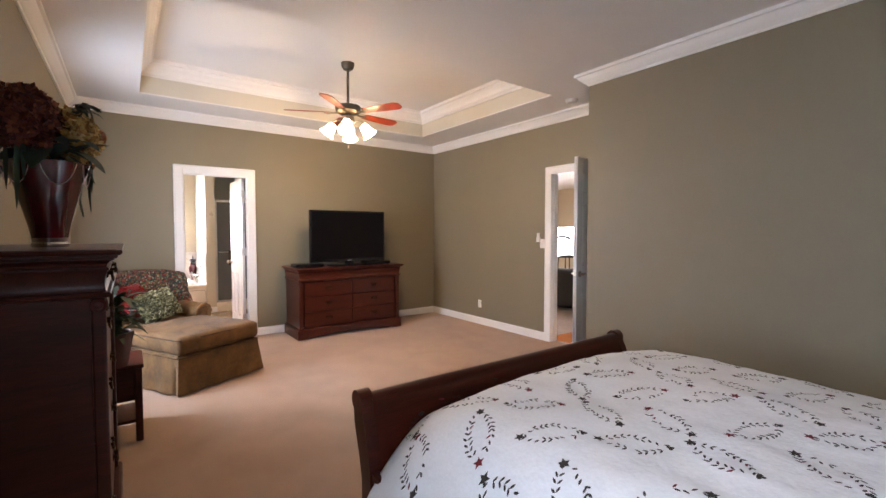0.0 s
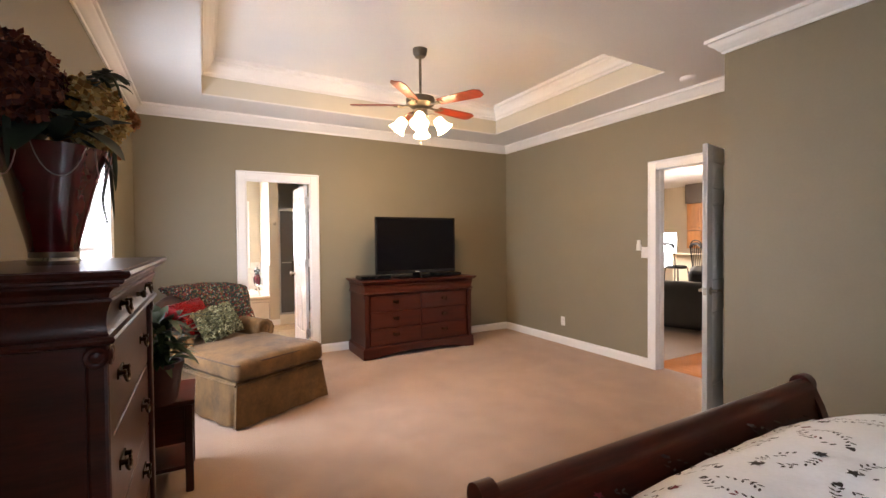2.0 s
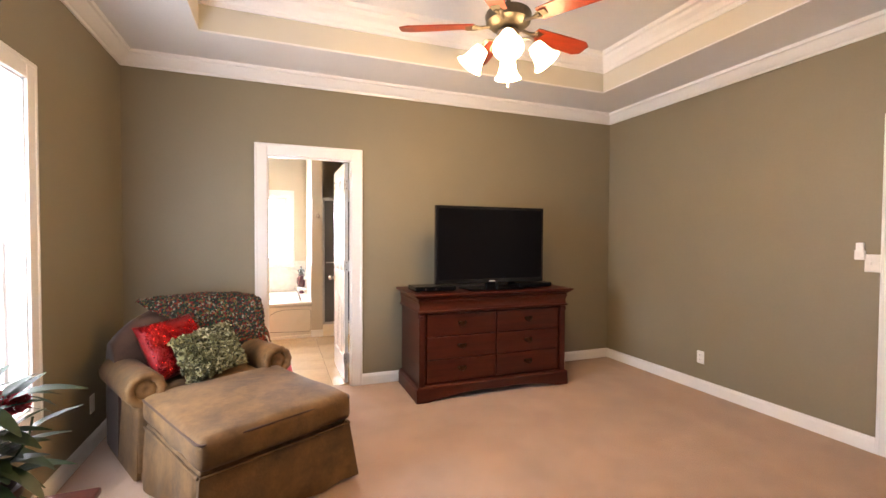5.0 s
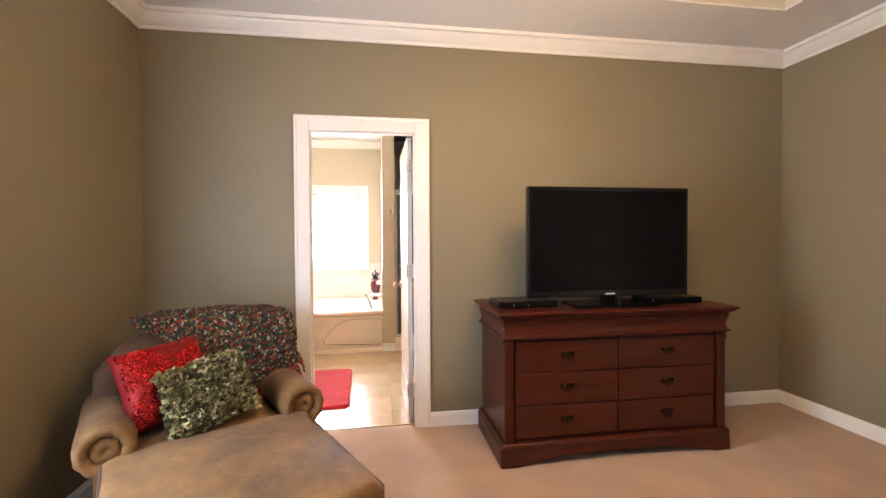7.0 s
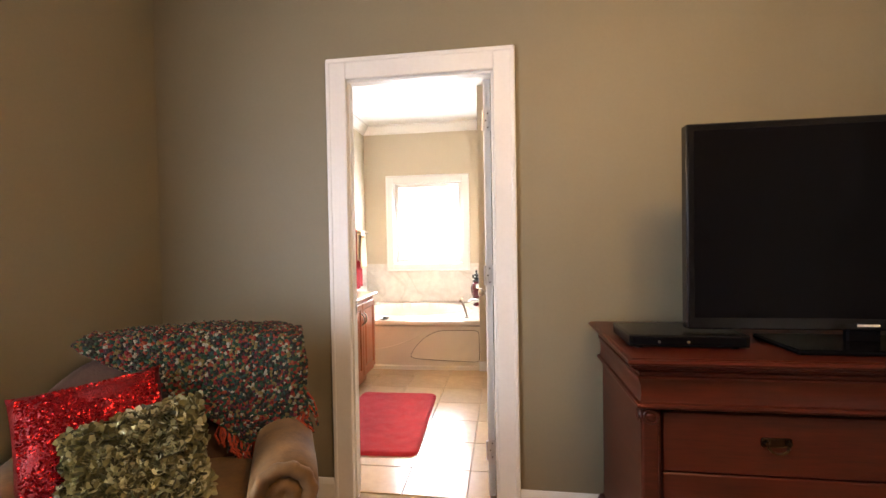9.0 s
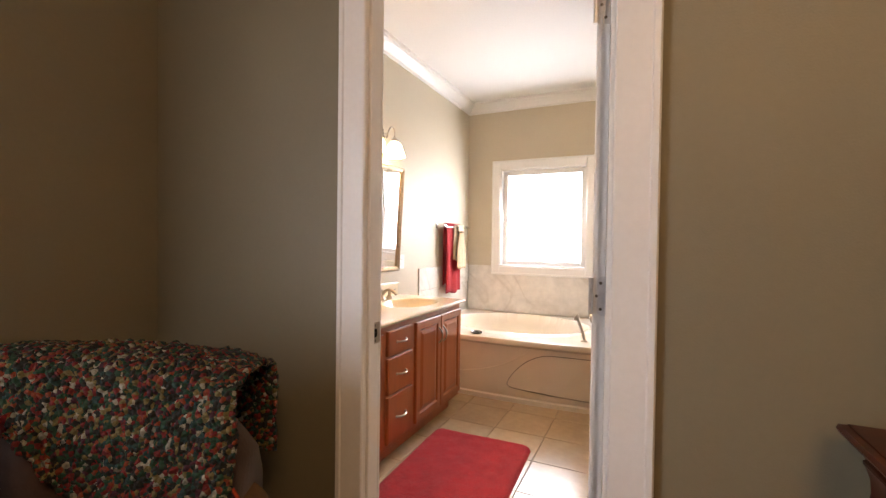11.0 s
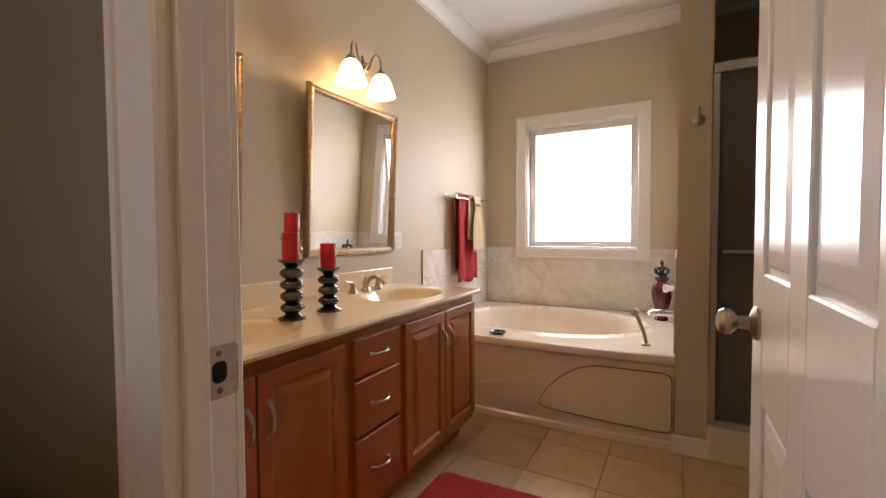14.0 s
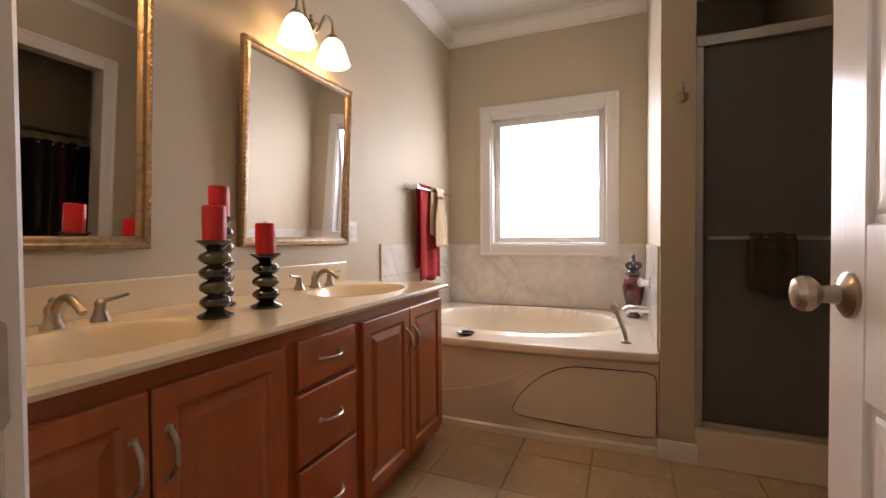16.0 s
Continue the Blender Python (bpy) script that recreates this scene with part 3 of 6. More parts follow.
# strike plate on the jamb of the bathroom doorway
sp = thing("strike_plate", pose(BD0, Y1 + 0.056, 0.94), "nickel strike plate on the white door jamb", "strike plate")
part("plate", round_plate(0.023, 0.034, 0.007, 0.0018, pose(0, 0, 0, 0, 0, 90)), NICKEL, sp)
part("latch_hole", round_plate(0.010, 0.014, 0.008, 0.0024, pose(0, -0.004, 0, 0, 0, 90)), BLACK, sp, "dark latch hole")
for k in (-0.024, 0.024):
    part("screw", lathe([(0.0005, 0), (0.004, 0), (0.0035, 0.0012), (0.0005, 0.0014)], 10, pose(0.0018, -0.004, k, 0, 90, 0)), PEWTER, sp, "screw head")

# jamb side leaves of the bathroom hinges
for z in (0.238, 1.10, 1.853):
    hp = thing("hinge_leaf", pose(BD1, Y1 + 0.056, z), "rounded satin nickel hinge leaf screwed to the jamb", "hinge", "door hinges")
    part("leaf_plate", round_plate(0.019, 0.047, 0.012, 0.0022, pose(0, 0.0, 0, 0, 0, -90)), SATIN, hp)
    for k in (-0.03, 0, 0.03):
        part("screw", lathe([(0.0005, 0), (0.004, 0), (0.0035, 0.0012), (0.0005, 0.0014)], 10, pose(-0.0022, -0.004 if k else 0.006, k, 0, -90, 0)), PEWTER, hp, "screw head")


# ---- small wall fittings ----
def plate(m, label, cat, kind="outlet"):
    t = thing("outlet_cover" if kind == "outlet" else "switch_plate", m, label, cat)
    w = 0.035 if kind == "outlet" else 0.058
    part("cover", box(-w, w, 0, 0.006, -0.057, 0.057, 0.003, 2), WHITEPLASTIC, t)
    if kind == "outlet":
        for z in (-0.02, 0.02):
            s = part("socket", box(-0.017, 0.017, 0.005, 0.008, z - 0.014, z + 0.014, 0.003, 1), WHITEPLASTIC, t)
            for x in (-0.006, 0.006):
                part("slot", box(x - 0.001, x + 0.001, 0.0078, 0.0084, z - 0.004, z + 0.005), BLACK, s)
    else:
        for x in (-0.023, 0.023):
            part("toggle", box(x - 0.005, x + 0.005, 0.005, 0.016, -0.010, 0.008, 0.002, 1), WHITEPLASTIC, t)
    return t


plate(EAST @ pose(2.410, 0.0, 0.30), "white outlet cover low on the sage wall", "outlet")
plate(EAST @ pose(1.205, 0.0, 1.215), "white double switch plate beside the entry door", "switch", "switch")
rm = thing("fan_remote_holder", EAST @ pose(1.285, 0.0, 1.285), "white fan remote in a wall holder", "remote")
part("holder", box(-0.026, 0.026, 0, 0.022, -0.05, 0.012, 0.004, 2), WHITEPLASTIC, rm)
part("remote", box(-0.021, 0.021, 0.004, 0.019, -0.03, 0.062, 0.004, 2), WHITEPLASTIC, rm)
plate(pose(X0, 6.40, 0.29, 0, 0, -90), "white outlet cover low on the wall behind the chaise", "outlet")
plate(pose(X0, 8.975, 1.068, 0, 0, -90), "white outlet cover above the vanity", "outlet")
sd = thing("smoke_detector", pose(4.42, 3.98, H), "round white smoke detector on the ceiling", "smoke detector")
part("body", lathe([(0.001, -0.034), (0.045, -0.034), (0.058, -0.026), (0.064, -0.008), (0.064, 0), (0.001, 0)], 28), WHITEPLASTIC, sd, smooth=40)

# ---- ceiling fan ----
fan = thing("ceiling_fan", pose(2.44, 5.28, TZ), "bronze ceiling fan with mahogany blades and four lit shades", "ceiling fan")
part("canopy", lathe([(0.02, -0.075), (0.045, -0.07), (0.062, -0.045), (0.068, -0.012), (0.068, 0), (0.001, 0)], 24), PEWTER, fan, smooth=40)
part("downrod", lathe([(0.0125, -0.43), (0.0125, -0.06)], 12), PEWTER, fan, smooth=40)
part("motor_housing", lathe([(0.02, -0.355), (0.05, -0.36), (0.075, -0.375), (0.128, -0.385), (0.135, -0.40), (0.128, -0.44), (0.10, -0.465), (0.06, -0.475), (0.02, -0.478)], 32, pose(0, 0, -0.06)), PEWTER, fan, "pewter motor housing", 35)
part("light_fitter", lathe([(0.03, -0.475), (0.062, -0.485), (0.066, -0.53), (0.05, -0.56), (0.03, -0.585), (0.012, -0.60), (0.004, -0.605)], 24, pose(0, 0, -0.065)), NICKEL, fan, "brushed light fitter", 35)
for k in range(5):
    a = 72 * k + 10
    m = pose(0, 0, -0.515, 0, 0, a)
    bm = bmesh.new()
    tube([(0.10, 0, 0), (0.16, 0, -0.006), (0.21, 0.018, -0.004)], 0.010, 8, bm, m)
    tube([(0.10, 0, 0), (0.16, 0, -0.006), (0.21, -0.018, -0.004)], 0.010, 8, bm, m)
    box(0.19, 0.25, -0.035, 0.035, -0.004, 0.0, 0.002, 1, bm, m)
    iron = part("blade_iron", bm, PEWTER, fan, smooth=40)
    out = [(0.20, -0.048), (0.45, -0.062), (0.585, -0.066), (0.635, -0.040), (0.635, 0.040), (0.585, 0.066), (0.45, 0.062), (0.20, 0.048)]
    own = bmesh.new()
    lo, hi = [own.verts.new((x, y, 0.0)) for x, y in out], [own.verts.new((x, y, 0.007)) for x, y in out]
    own.faces.new(lo[::-1]), own.faces.new(hi)
    for i in range(len(out)):
        own.faces.new((lo[i], lo[(i + 1) % 8], hi[(i + 1) % 8], hi[i]))
    own.transform(m @ pose(0, 0, 0, -12, 0, 0))
    part("blade", own, FANWOOD, fan, "mahogany fan blade")
for k in range(4):
    a = 90 * k + 61
    m = pose(0, 0, -0.635, 0, 0, a)
    bm = tube(bez((0.05, 0, 0.02), (0.10, 0, 0.06), (0.16, 0, 0.05), (0.145, 0, 0.0), 10), 0.007, 8, None, m)
    tube(bez((0.06, 0, 0.0), (0.07, 0.05, 0.03), (0.12, 0.04, -0.02), (0.09, 0, -0.03), 8), 0.004, 6, bm, m)
    arm = part("light_arm", bm, NICKEL, fan, "scrolled light arm", 40)
    sm = m @ pose(0.150, 0, 0.0, 0, 180 - 36, 0) @ Matrix.Scale(1.15, 4)
    part("shade", lathe([(0.022, 0), (0.034, 0.004), (0.042, 0.03), (0.046, 0.06), (0.056, 0.09), (0.072, 0.11), (0.068, 0.111), (0.050, 0.085), (0.030, 0.03), (0.012, 0.02)], 24, sm), SHADEGLOW, arm, "lit white glass bell shade", 50)
    p = fan.matrix_world @ sm @ Vector((0, 0, 0.13))
    lamp("fan_bulb", "POINT", 25, WARM, Matrix.Translation(p), 0.035)
bm = tube([(0, 0, -0.66), (0, 0, -0.845)], 0.0015, 6)
part("pull_chain", lathe([(0.001, -0.877), (0.006, -0.874), (0.006, -0.845), (0.001, -0.842)], 10, None, bm), NICKEL, fan, "pull chain with a small fob", 40)


# ---- dresser under the television ----
def bail_pull(m, parent, w=0.030):
    bm = bmesh.new()
    box(-w - 0.012, w + 0.012, -0.003, 0.0, -0.012, 0.016, 0.004, 1, bm, m)
    for s in (-1, 1):
        lathe([(0.001, 0), (0.008, 0), (0.006, 0.012), (0.008, 0.018), (0.001, 0.021)], 10, m @ pose(s * w, 0, 0.004, 90, 0, 0), bm)
    tube(bez((-w, -0.014, 0.002), (-w, -0.02, -0.036), (w, -0.02, -0.036), (w, -0.014, 0.002), 10), 0.0045, 6, bm, m)
    return part("drawer_pull", bm, BRASS, parent, "antique brass bail pull", 40)


def sleigh_case(name, w, dep, h, base_h, cols, rows, m, label, cat, top_knob=True):
    """A sleigh-style case: bracket base, pilastered body, ogee frieze and moulded top. Front at local y = 0, body behind."""
    t = thing(name, m, label, cat)
    # bracket base with a cut-out skirt
    bm = bmesh.new()
    n = 14
    own = bmesh.new()
    lo, hi = [], []
    for i in range(n + 1):
        u = i / n
        z = 0.0 if u < 0.13 or u > 0.87 else min(0.055, 0.02 + 0.05 * math.sin(math.pi * (u - 0.13) / 0.74))
        lo.append((-w / 2 - 0.02 + u * (w + 0.04), z))
    f = [[own.verts.new((x, y, z)) for x, z in lo] for y in (-0.022, 0.03)]
    g = [[own.verts.new((x, y, base_h)) for x, z in lo] for y in (-0.012, 0.03)]
    for i in range(n):
        own.faces.new((f[0][i], f[0][i + 1], g[0][i + 1], g[0][i]))
        own.faces.new((f[1][i + 1], f[1][i], g[1][i], g[1][i + 1]))
        own.faces.new((f[0][i + 1], f[0][i], f[1][i], f[1][i + 1]))
        own.faces.new((g[0][i], g[0][i + 1], g[1][i + 1], g[1][i]))
    for i in (0, n):
        own.faces.new((f[0][i], g[0][i], g[1][i], f[1][i]) if i == 0 else (f[1][i], g[1][i], g[0][i], f[0][i]))
    join(bm, own)
    for s in (-1, 1):
        x = s * w / 2
        box(min(x, x + s * 0.02), max(x, x + s * 0.02), 0.03, dep, 0.0, base_h, 0.004, 1, bm)
    part("bracket_base", bm, CHERRYX, t)
    body_top = h - 0.165
    bm = box(-w / 2 + 0.012, w / 2 - 0.012, 0.02, dep, base_h - 0.03, body_top + 0.14, 0.003, 1)
    part("body", bm, CHERRY, t)
    for s in (-1, 1):
        pil = part("pilaster", box(s * (w / 2 - 0.032) - 0.027, s * (w / 2 - 0.032) + 0.027, -0.008, 0.034, base_h - 0.01, body_top, 0.008, 2), CHERRY, t)
        scroll = [(0.001, 0), (0.024, 0), (0.025, 0.004), (0.022, 0.007), (0.017, 0.004), (0.014, 0.004), (0.011, 0.008), (0.006, 0.009), (0.001, 0.010)]
        bm = lathe(scroll, 20, pose(s * (w / 2 - 0.008), 0.012, body_top - 0.027, 0, 90 * s, 0))
        lathe(scroll, 20, pose(s * (w / 2 - 0.033), -0.006, body_top - 0.027, 90, 0, 0), bm)
        part("scroll", bm, CHERRY, pil, "carved scroll rosette", 40)
    rim = [(w / 2 - 0.012, dep), (w / 2 - 0.012, 0.0), (-w / 2 + 0.012, 0.0), (-w / 2 + 0.012, dep)]
    part("base_moulding", sweep(rim, [(-0.02, base_h - 0.004), (0.026, base_h - 0.004), (0.022, base_h + 0.012), (0.012, base_h + 0.02), (-0.02, base_h + 0.022)]), CHERRYX, t)
    # ogee frieze drawer, wrapped round the sides
    z = body_top
    frieze = [(-0.02, z), (0.014, z), (0.021, z + 0.004), (0.024, z + 0.011), (0.021, z + 0.018), (0.012, z + 0.021), (0.009, z + 0.027), (0.006, z + 0.045), (0.008, z + 0.070), (0.015, z + 0.090),
              (0.019, z + 0.096), (0.019, z + 0.102), (0.013, z + 0.105), (0.015, z + 0.115), (0.024, z + 0.125), (0.036, z + 0.130), (0.036, z + 0.134), (-0.02, z + 0.134)]
    part("frieze_drawer", sweep(rim, frieze), CHERRYX, t, smooth=30)
    part("top", sweep(rim, [(-0.1, h - 0.031), (0.040, h - 0.031), (0.046, h - 0.026), (0.046, h - 0.021), (0.055, h - 0.017), (0.059, h - 0.010), (0.056, h - 0.002), (-0.1, h - 0.002)]), CHERRYX, t, smooth=30)
    part("top_board", box(-w / 2 - 0.03, w / 2 + 0.03, -0.04, dep, h - 0.03, h), CHERRYX, t)
    x0, x1 = -w / 2 + 0.07, w / 2 - 0.07
    z0, z1 = base_h + 0.035, body_top - 0.012
    for i in range(cols):
        for j in range(rows):
            a, b = x0 + (x1 - x0) * i / cols + 0.003, x0 + (x1 - x0) * (i + 1) / cols - 0.003
            c, d = z0 + (z1 - z0) * j / rows + 0.003, z0 + (z1 - z0) * (j + 1) / rows - 0.003
            dr = part("drawer", box(a, b, 0.006, 0.04, c, d, 0.003, 1), CHERRYX, t)
            spots = [(a + b) / 2] if cols > 1 else [a + (b - a) * 0.22, a + (b - a) * 0.78]
            for x in spots:
                bail_pull(pose(x, 0.006, (c + d) / 2 + 0.01), dr)
    if top_knob:
        for x, kind in ((-w * 0.28, 1), (0, 0), (w * 0.28, 1)):
            if kind:
                bail_pull(pose(x, -0.008, z + 0.066), t)
            else:
                part("knob", lathe([(0.001, 0), (0.008, 0.001), (0.007, 0.012), (0.013, 0.018), (0.012, 0.026), (0.001, 0.030)], 12, pose(0, -0.008, z + 0.062, 90, 0, 0)), BRASS, t, "small brass knob", 40)
    return t


sleigh_case("dresser", 1.445, 0.56, 0.905, 0.115, 2, 3, pose(2.98, 6.405, 0), "dark cherry sleigh dresser with six drawers under the television", "dresser", False)
sleigh_case("chest_of_drawers", 0.95, 0.405, 1.301, 0.13, 1, 4, pose(0.475, 3.348, 0, 0, 0, 90), "tall dark cherry chest of drawers against the wall", "chest")

# ---- television and its boxes ----
tv = thing("television", pose(2.998, 6.54, 0.905), "large black flat television on a swivel stand", "television")
w, z0, z1 = 0.543, 0.055, 0.745
part("housing", box(-w, w, 0.0, 0.045, z0, z1, 0.006, 2), BLACK, tv)
part("back_bulge", box(-w * 0.7, w * 0.7, 0.04, 0.085, z0 + 0.06, z1 - 0.12, 0.02, 2), BLACK, tv)
part("screen", box(-w + 0.024, w - 0.024, -0.0015, 0.002, z0 + 0.04, z1 - 0.024), SCREEN, tv, "switched-off glossy black screen")
part("maker_mark", box(-0.032, 0.032, -0.002, 0.001, z0 + 0.014, z0 + 0.021), WHITEPLASTIC, tv, "small pale maker's mark")
part("neck", box(-0.05, 0.05, 0.015, 0.04, 0.012, z0 + 0.03, 0.006, 1), SCREEN, tv, "glossy stand neck")
part("base", box(-0.27, 0.27, -0.11, 0.14, 0.0, 0.016, 0.007, 2), SCREEN, tv, "glossy black stand base")


def media_box(x, y, w, d, h, label, lights=0):
    t = thing("media_box", pose(x, y, 0.905), label, "media player")
    part("case", box(-w, w, -d, d, 0.006, h, 0.004, 2), BLACK, t)
    part("front_panel", box(-w * 0.94, w * 0.94, -d - 0.003, -d + 0.002, 0.012, h - 0.006, 0.002, 1), SCREEN, t)
    for i in range(lights):
        part("button", lathe([(0.001, 0), (0.005, 0), (0.004, 0.002), (0.001, 0.003)], 12, pose(-w * 0.5 + 0.09 * i, -d - 0.003, h * 0.5, 90, 0, 0)), NICKEL, t, "small silver button", 40)
    for sx in (-1, 1):
        for sy in (-1, 1):
            part("foot", lathe([(0.012, 0), (0.012, 0.008)], 10, pose(sx * w * 0.8, sy * d * 0.8, 0)), BLACK, t)


media_box(2.44, 6.60, 0.185, 0.11, 0.045, "low black cable box with silver buttons on the dresser", 2)
media_box(3.43, 6.60, 0.175, 0.11, 0.045, "slim black disc player on the dresser")
sp = thing("sensor_bar", pose(2.99, 6.43, 0.905), "small black sensor on the dresser top", "sensor")
part("case", box(-0.012, 0.012, -0.012, 0.012, 0, 0.06, 0.004, 2), BLACK, sp)

# ---- sleigh bed ----
bed = thing("sleigh_bed", pose(2.257, 1.48, 0), "dark cherry sleigh bed with a rolled footboard", "bed")
FY = 1.08


def roll(y, z, r, a0, a1, n=10):
    return [(y + r * math.cos(radians(a0 + (a1 - a0) * i / n)), z + r * math.sin(radians(a0 + (a1 - a0) * i / n))) for i in range(n + 1)]


def sleigh_outline(top, lean, thick):
    inner = [(-0.02, 0.18), (-0.02, 0.34), (-0.005, top - 0.26), (lean * 0.35, top - 0.14)]
    outer = [(lean * 0.55 + thick, top - 0.14), (thick - 0.0, top - 0.28), (thick - 0.02, 0.34), (thick - 0.02, 0.18)]
    return inner + roll(lean, top - 0.045, 0.045, 200, -60) + outer


out = sleigh_outline(0.685, 0.085, 0.045)
part("footboard", extrude_profile(out, -0.905, 0.905, None, pose(0, FY, 0)), CHERRYX, bed, "rolled cherry footboard", 35)
for s in (-1, 1):
    x = s * 0.927
    post = sleigh_outline(0.702, 0.088, 0.06)
    post = [(y - 0.012 if i < 4 else y + 0.008, z if z > 0.2 else 0.0) for i, (y, z) in enumerate(post)]
    part("footboard_post", extrude_profile(post, x - 0.028, x + 0.028, None, pose(0, FY, 0)), CHERRY, bed, "scrolled cherry end post", 35)
    part("side_rail", box(x - 0.018, x + 0.018, -1.12, FY, 0.2, 0.40, 0.006, 2), CHERRYX, bed)
    part("headboard_post", box(x - 0.028, x + 0.028, -1.19, -1.12, 0, 1.20, 0.01, 2), CHERRY, bed)
hb = [(-y, z) for y, z in sleigh_outline(1.22, 0.10, 0.05)]
part("headboard", extrude_profile(hb, -0.90, 0.90, None, pose(0, -1.12, 0)), CHERRYX, bed, smooth=35)
part("mattress", box(-0.84, 0.84, -1.08, FY - 0.06, 0.24, 0.44, 0.05, 3), DUVET, bed)

BED0 = Vector((2.257, 1.48, 0))


def duvet_z(x, y):
    """Height of the comforter over the bed, in the bed's own frame."""
    u = min(1.0, abs(x) / 1.06)
    v = max(0.0, (y - 0.72) / 0.30)
    z = 0.738 - 0.07 * u * u - 0.36 * max(0.0, (u - 0.60) / 0.40) ** 2 - 0.12 * min(v, 1.0) ** 2
    z += 0.020 * noise.noise((x * 2.2, y * 2.2, 3.1)) + 0.008 * noise.noise((x * 7, y * 7, 1.7)) + 0.004 * noise.noise((x * 18, y * 18, 5.0))
    return z


own = bmesh.new()
NX, NY = 90, 90
rows = []
for j in range(NY + 1):
    y = -1.05 + 2.085 * j / NY
    rows.append([own.verts.new((x, y, duvet_z(x, y))) for x in (-1.06 + 2.12 * i / NX for i in range(NX + 1))])
for a, b in zip(rows, rows[1:]):
    for i in range(NX):
        own.faces.new((a[i], a[i + 1], b[i + 1], b[i]))
rim = [e for e in own.edges if e.is_boundary]
ext = bmesh.ops.extrude_edge_only(own, edges=rim)
for g in ext["geom"]:
    if isinstance(g, bmesh.types.BMVert):
        g.co.z = 0.27 + 0.02 * noise.noise((g.co.x * 5, g.co.y * 5, 0)) if abs(g.co.x) > 1.03 else min(g.co.z - 0.02, 0.5)
        g.co.x *= 1.005
duvet = thing("comforter", Matrix.Translation(BED0), "white cotton comforter embroidered with vines and stars on the bed", "comforter")
part("cover", own, DUVET, duvet, smooth=80)

vine_dark, vine_red = bmesh.new(), bmesh.new()
rnd = random.Random(7)


def motif(bm, x, y, a, pts):
    vs = []
    for px, py in pts:
        qx, qy = x + px * math.cos(a) - py * math.sin(a), y + px * math.sin(a) + py * math.cos(a)
        vs.append(bm.verts.new((qx, qy, duvet_z(qx, qy) + 0.0035)))
    bm.faces.new(vs)


LEAFPTS = [(a * 0.82, b * 0.86) for a, b in [(-0.011, 0), (-0.004, 0.0038), (0.006, 0.0034), (0.012, 0), (0.006, -0.0034), (-0.004, -0.0038)]]
STAR = [((0.019 if k % 2 == 0 else 0.009) * math.cos(math.pi * k / 5), (0.019 if k % 2 == 0 else 0.009) * math.sin(math.pi * k / 5)) for k in range(10)]
HEART = [(0.012 * math.sin(t) ** 3, 0.0105 * (math.cos(t) - 0.38 * math.cos(2 * t) - 0.15 * math.cos(3 * t))) for t in (2 * math.pi * k / 14 for k in range(14))]
for gj in range(11):
    for gi in range(9):
        cx = -1.02 + gi * 0.255 + (0.127 if gj % 2 else 0) + rnd.uniform(-0.02, 0.02)
        cy = -0.95 + gj * 0.195 + rnd.uniform(-0.015, 0.015)
        if abs(cx) > 0.98:
            continue
        tilt = radians(62 if (gi + gj) % 2 else -38) + rnd.uniform(-0.3, 0.3)
        ca, sa = math.cos(tilt), math.sin(tilt)
        # two bowed sprays that form an open oval, small leaves in pairs along each stem
        for side in (-1, 1):
            n = 9
            for k in range(n):
                t = -1 + 2 * (k + 0.5) / n + side * 0.12
                bx, by = 0.088 * t, side * 0.040 * (1 - 0.8 * t * t)
                head = math.atan2(-side * 0.064 * t, 0.088)
                for lean in (-0.75, 0.75):
                    if rnd.random() < 0.25:
                        continue
                    ox, oy = 0.0065 * math.cos(head + lean * 1.9), 0.0065 * math.sin(head + lean * 1.9)
                    px, py = bx + ox + rnd.gauss(0, 0.0015), by + oy + rnd.gauss(0, 0.0015)
                    motif(vine_red if rnd.random() < 0.05 else vine_dark, cx + px * ca - py * sa, cy + px * sa + py * ca, head + tilt + lean * side + rnd.gauss(0, 0.15), LEAFPTS)
        for s in (-1, 1):
            px, py = cx + s * 0.100 * ca, cy + s * 0.100 * sa
            star = (gi + gj + s) % 3 > 0
            motif(vine_red if star and rnd.random() < 0.4 else vine_dark, px, py, rnd.uniform(0, 6), STAR if star else HEART)
tagged(part("embroidery", vine_dark, THREADDARK, duvet, "dark brown embroidered vines"), kind="stuff")
tagged(part("red_embroidery", vine_red, THREADRED, duvet, "dark red embroidered stars"), kind="stuff")


# ---- chaise longue ----
CH = pose(1.215, 5.300, 0, 0, 0, 28)
chaise = thing("chaise_longue", CH, "olive tan microsuede chaise longue with rolled arms in the corner", "chaise")


def soft_box(x0, x1, y0, y1, z0, z1, r, puff=0.0, cuts=14, seed=0.0, amp=0.006):
    """An upholstered block: rounded, cut finely, puffed up and slightly uneven."""
    bm = box(x0, x1, y0, y1, z0, z1, r, 4)
    bmesh.ops.subdivide_edges(bm, edges=[e for e in bm.edges if e.calc_length() > 0.12], cuts=cuts, use_grid_fill=True)
    cx, cy, cz = (x0 + x1) / 2, (y0 + y1) / 2, (z0 + z1) / 2
    for v in bm.verts:
        u, w = (v.co.x - cx) / (x1 - x0) * 2, (v.co.y - cy) / (y1 - y0) * 2
        if v.co.z > cz:
            v.co.z += puff * max(0, 1 - u * u) * max(0, 1 - w * w)
        v.co += Vector((noise.noise(v.co * 6 + Vector((seed, 0, 0))), noise.noise(v.co * 6 + Vector((0, seed, 9))), noise.noise(v.co * 5 + Vector((3, 0, seed))))) * amp
    return bm


part("base", box(-0.385, 0.385, 0.03, 1.36, 0.02, 0.335, 0.015, 2), SUEDE, chaise)
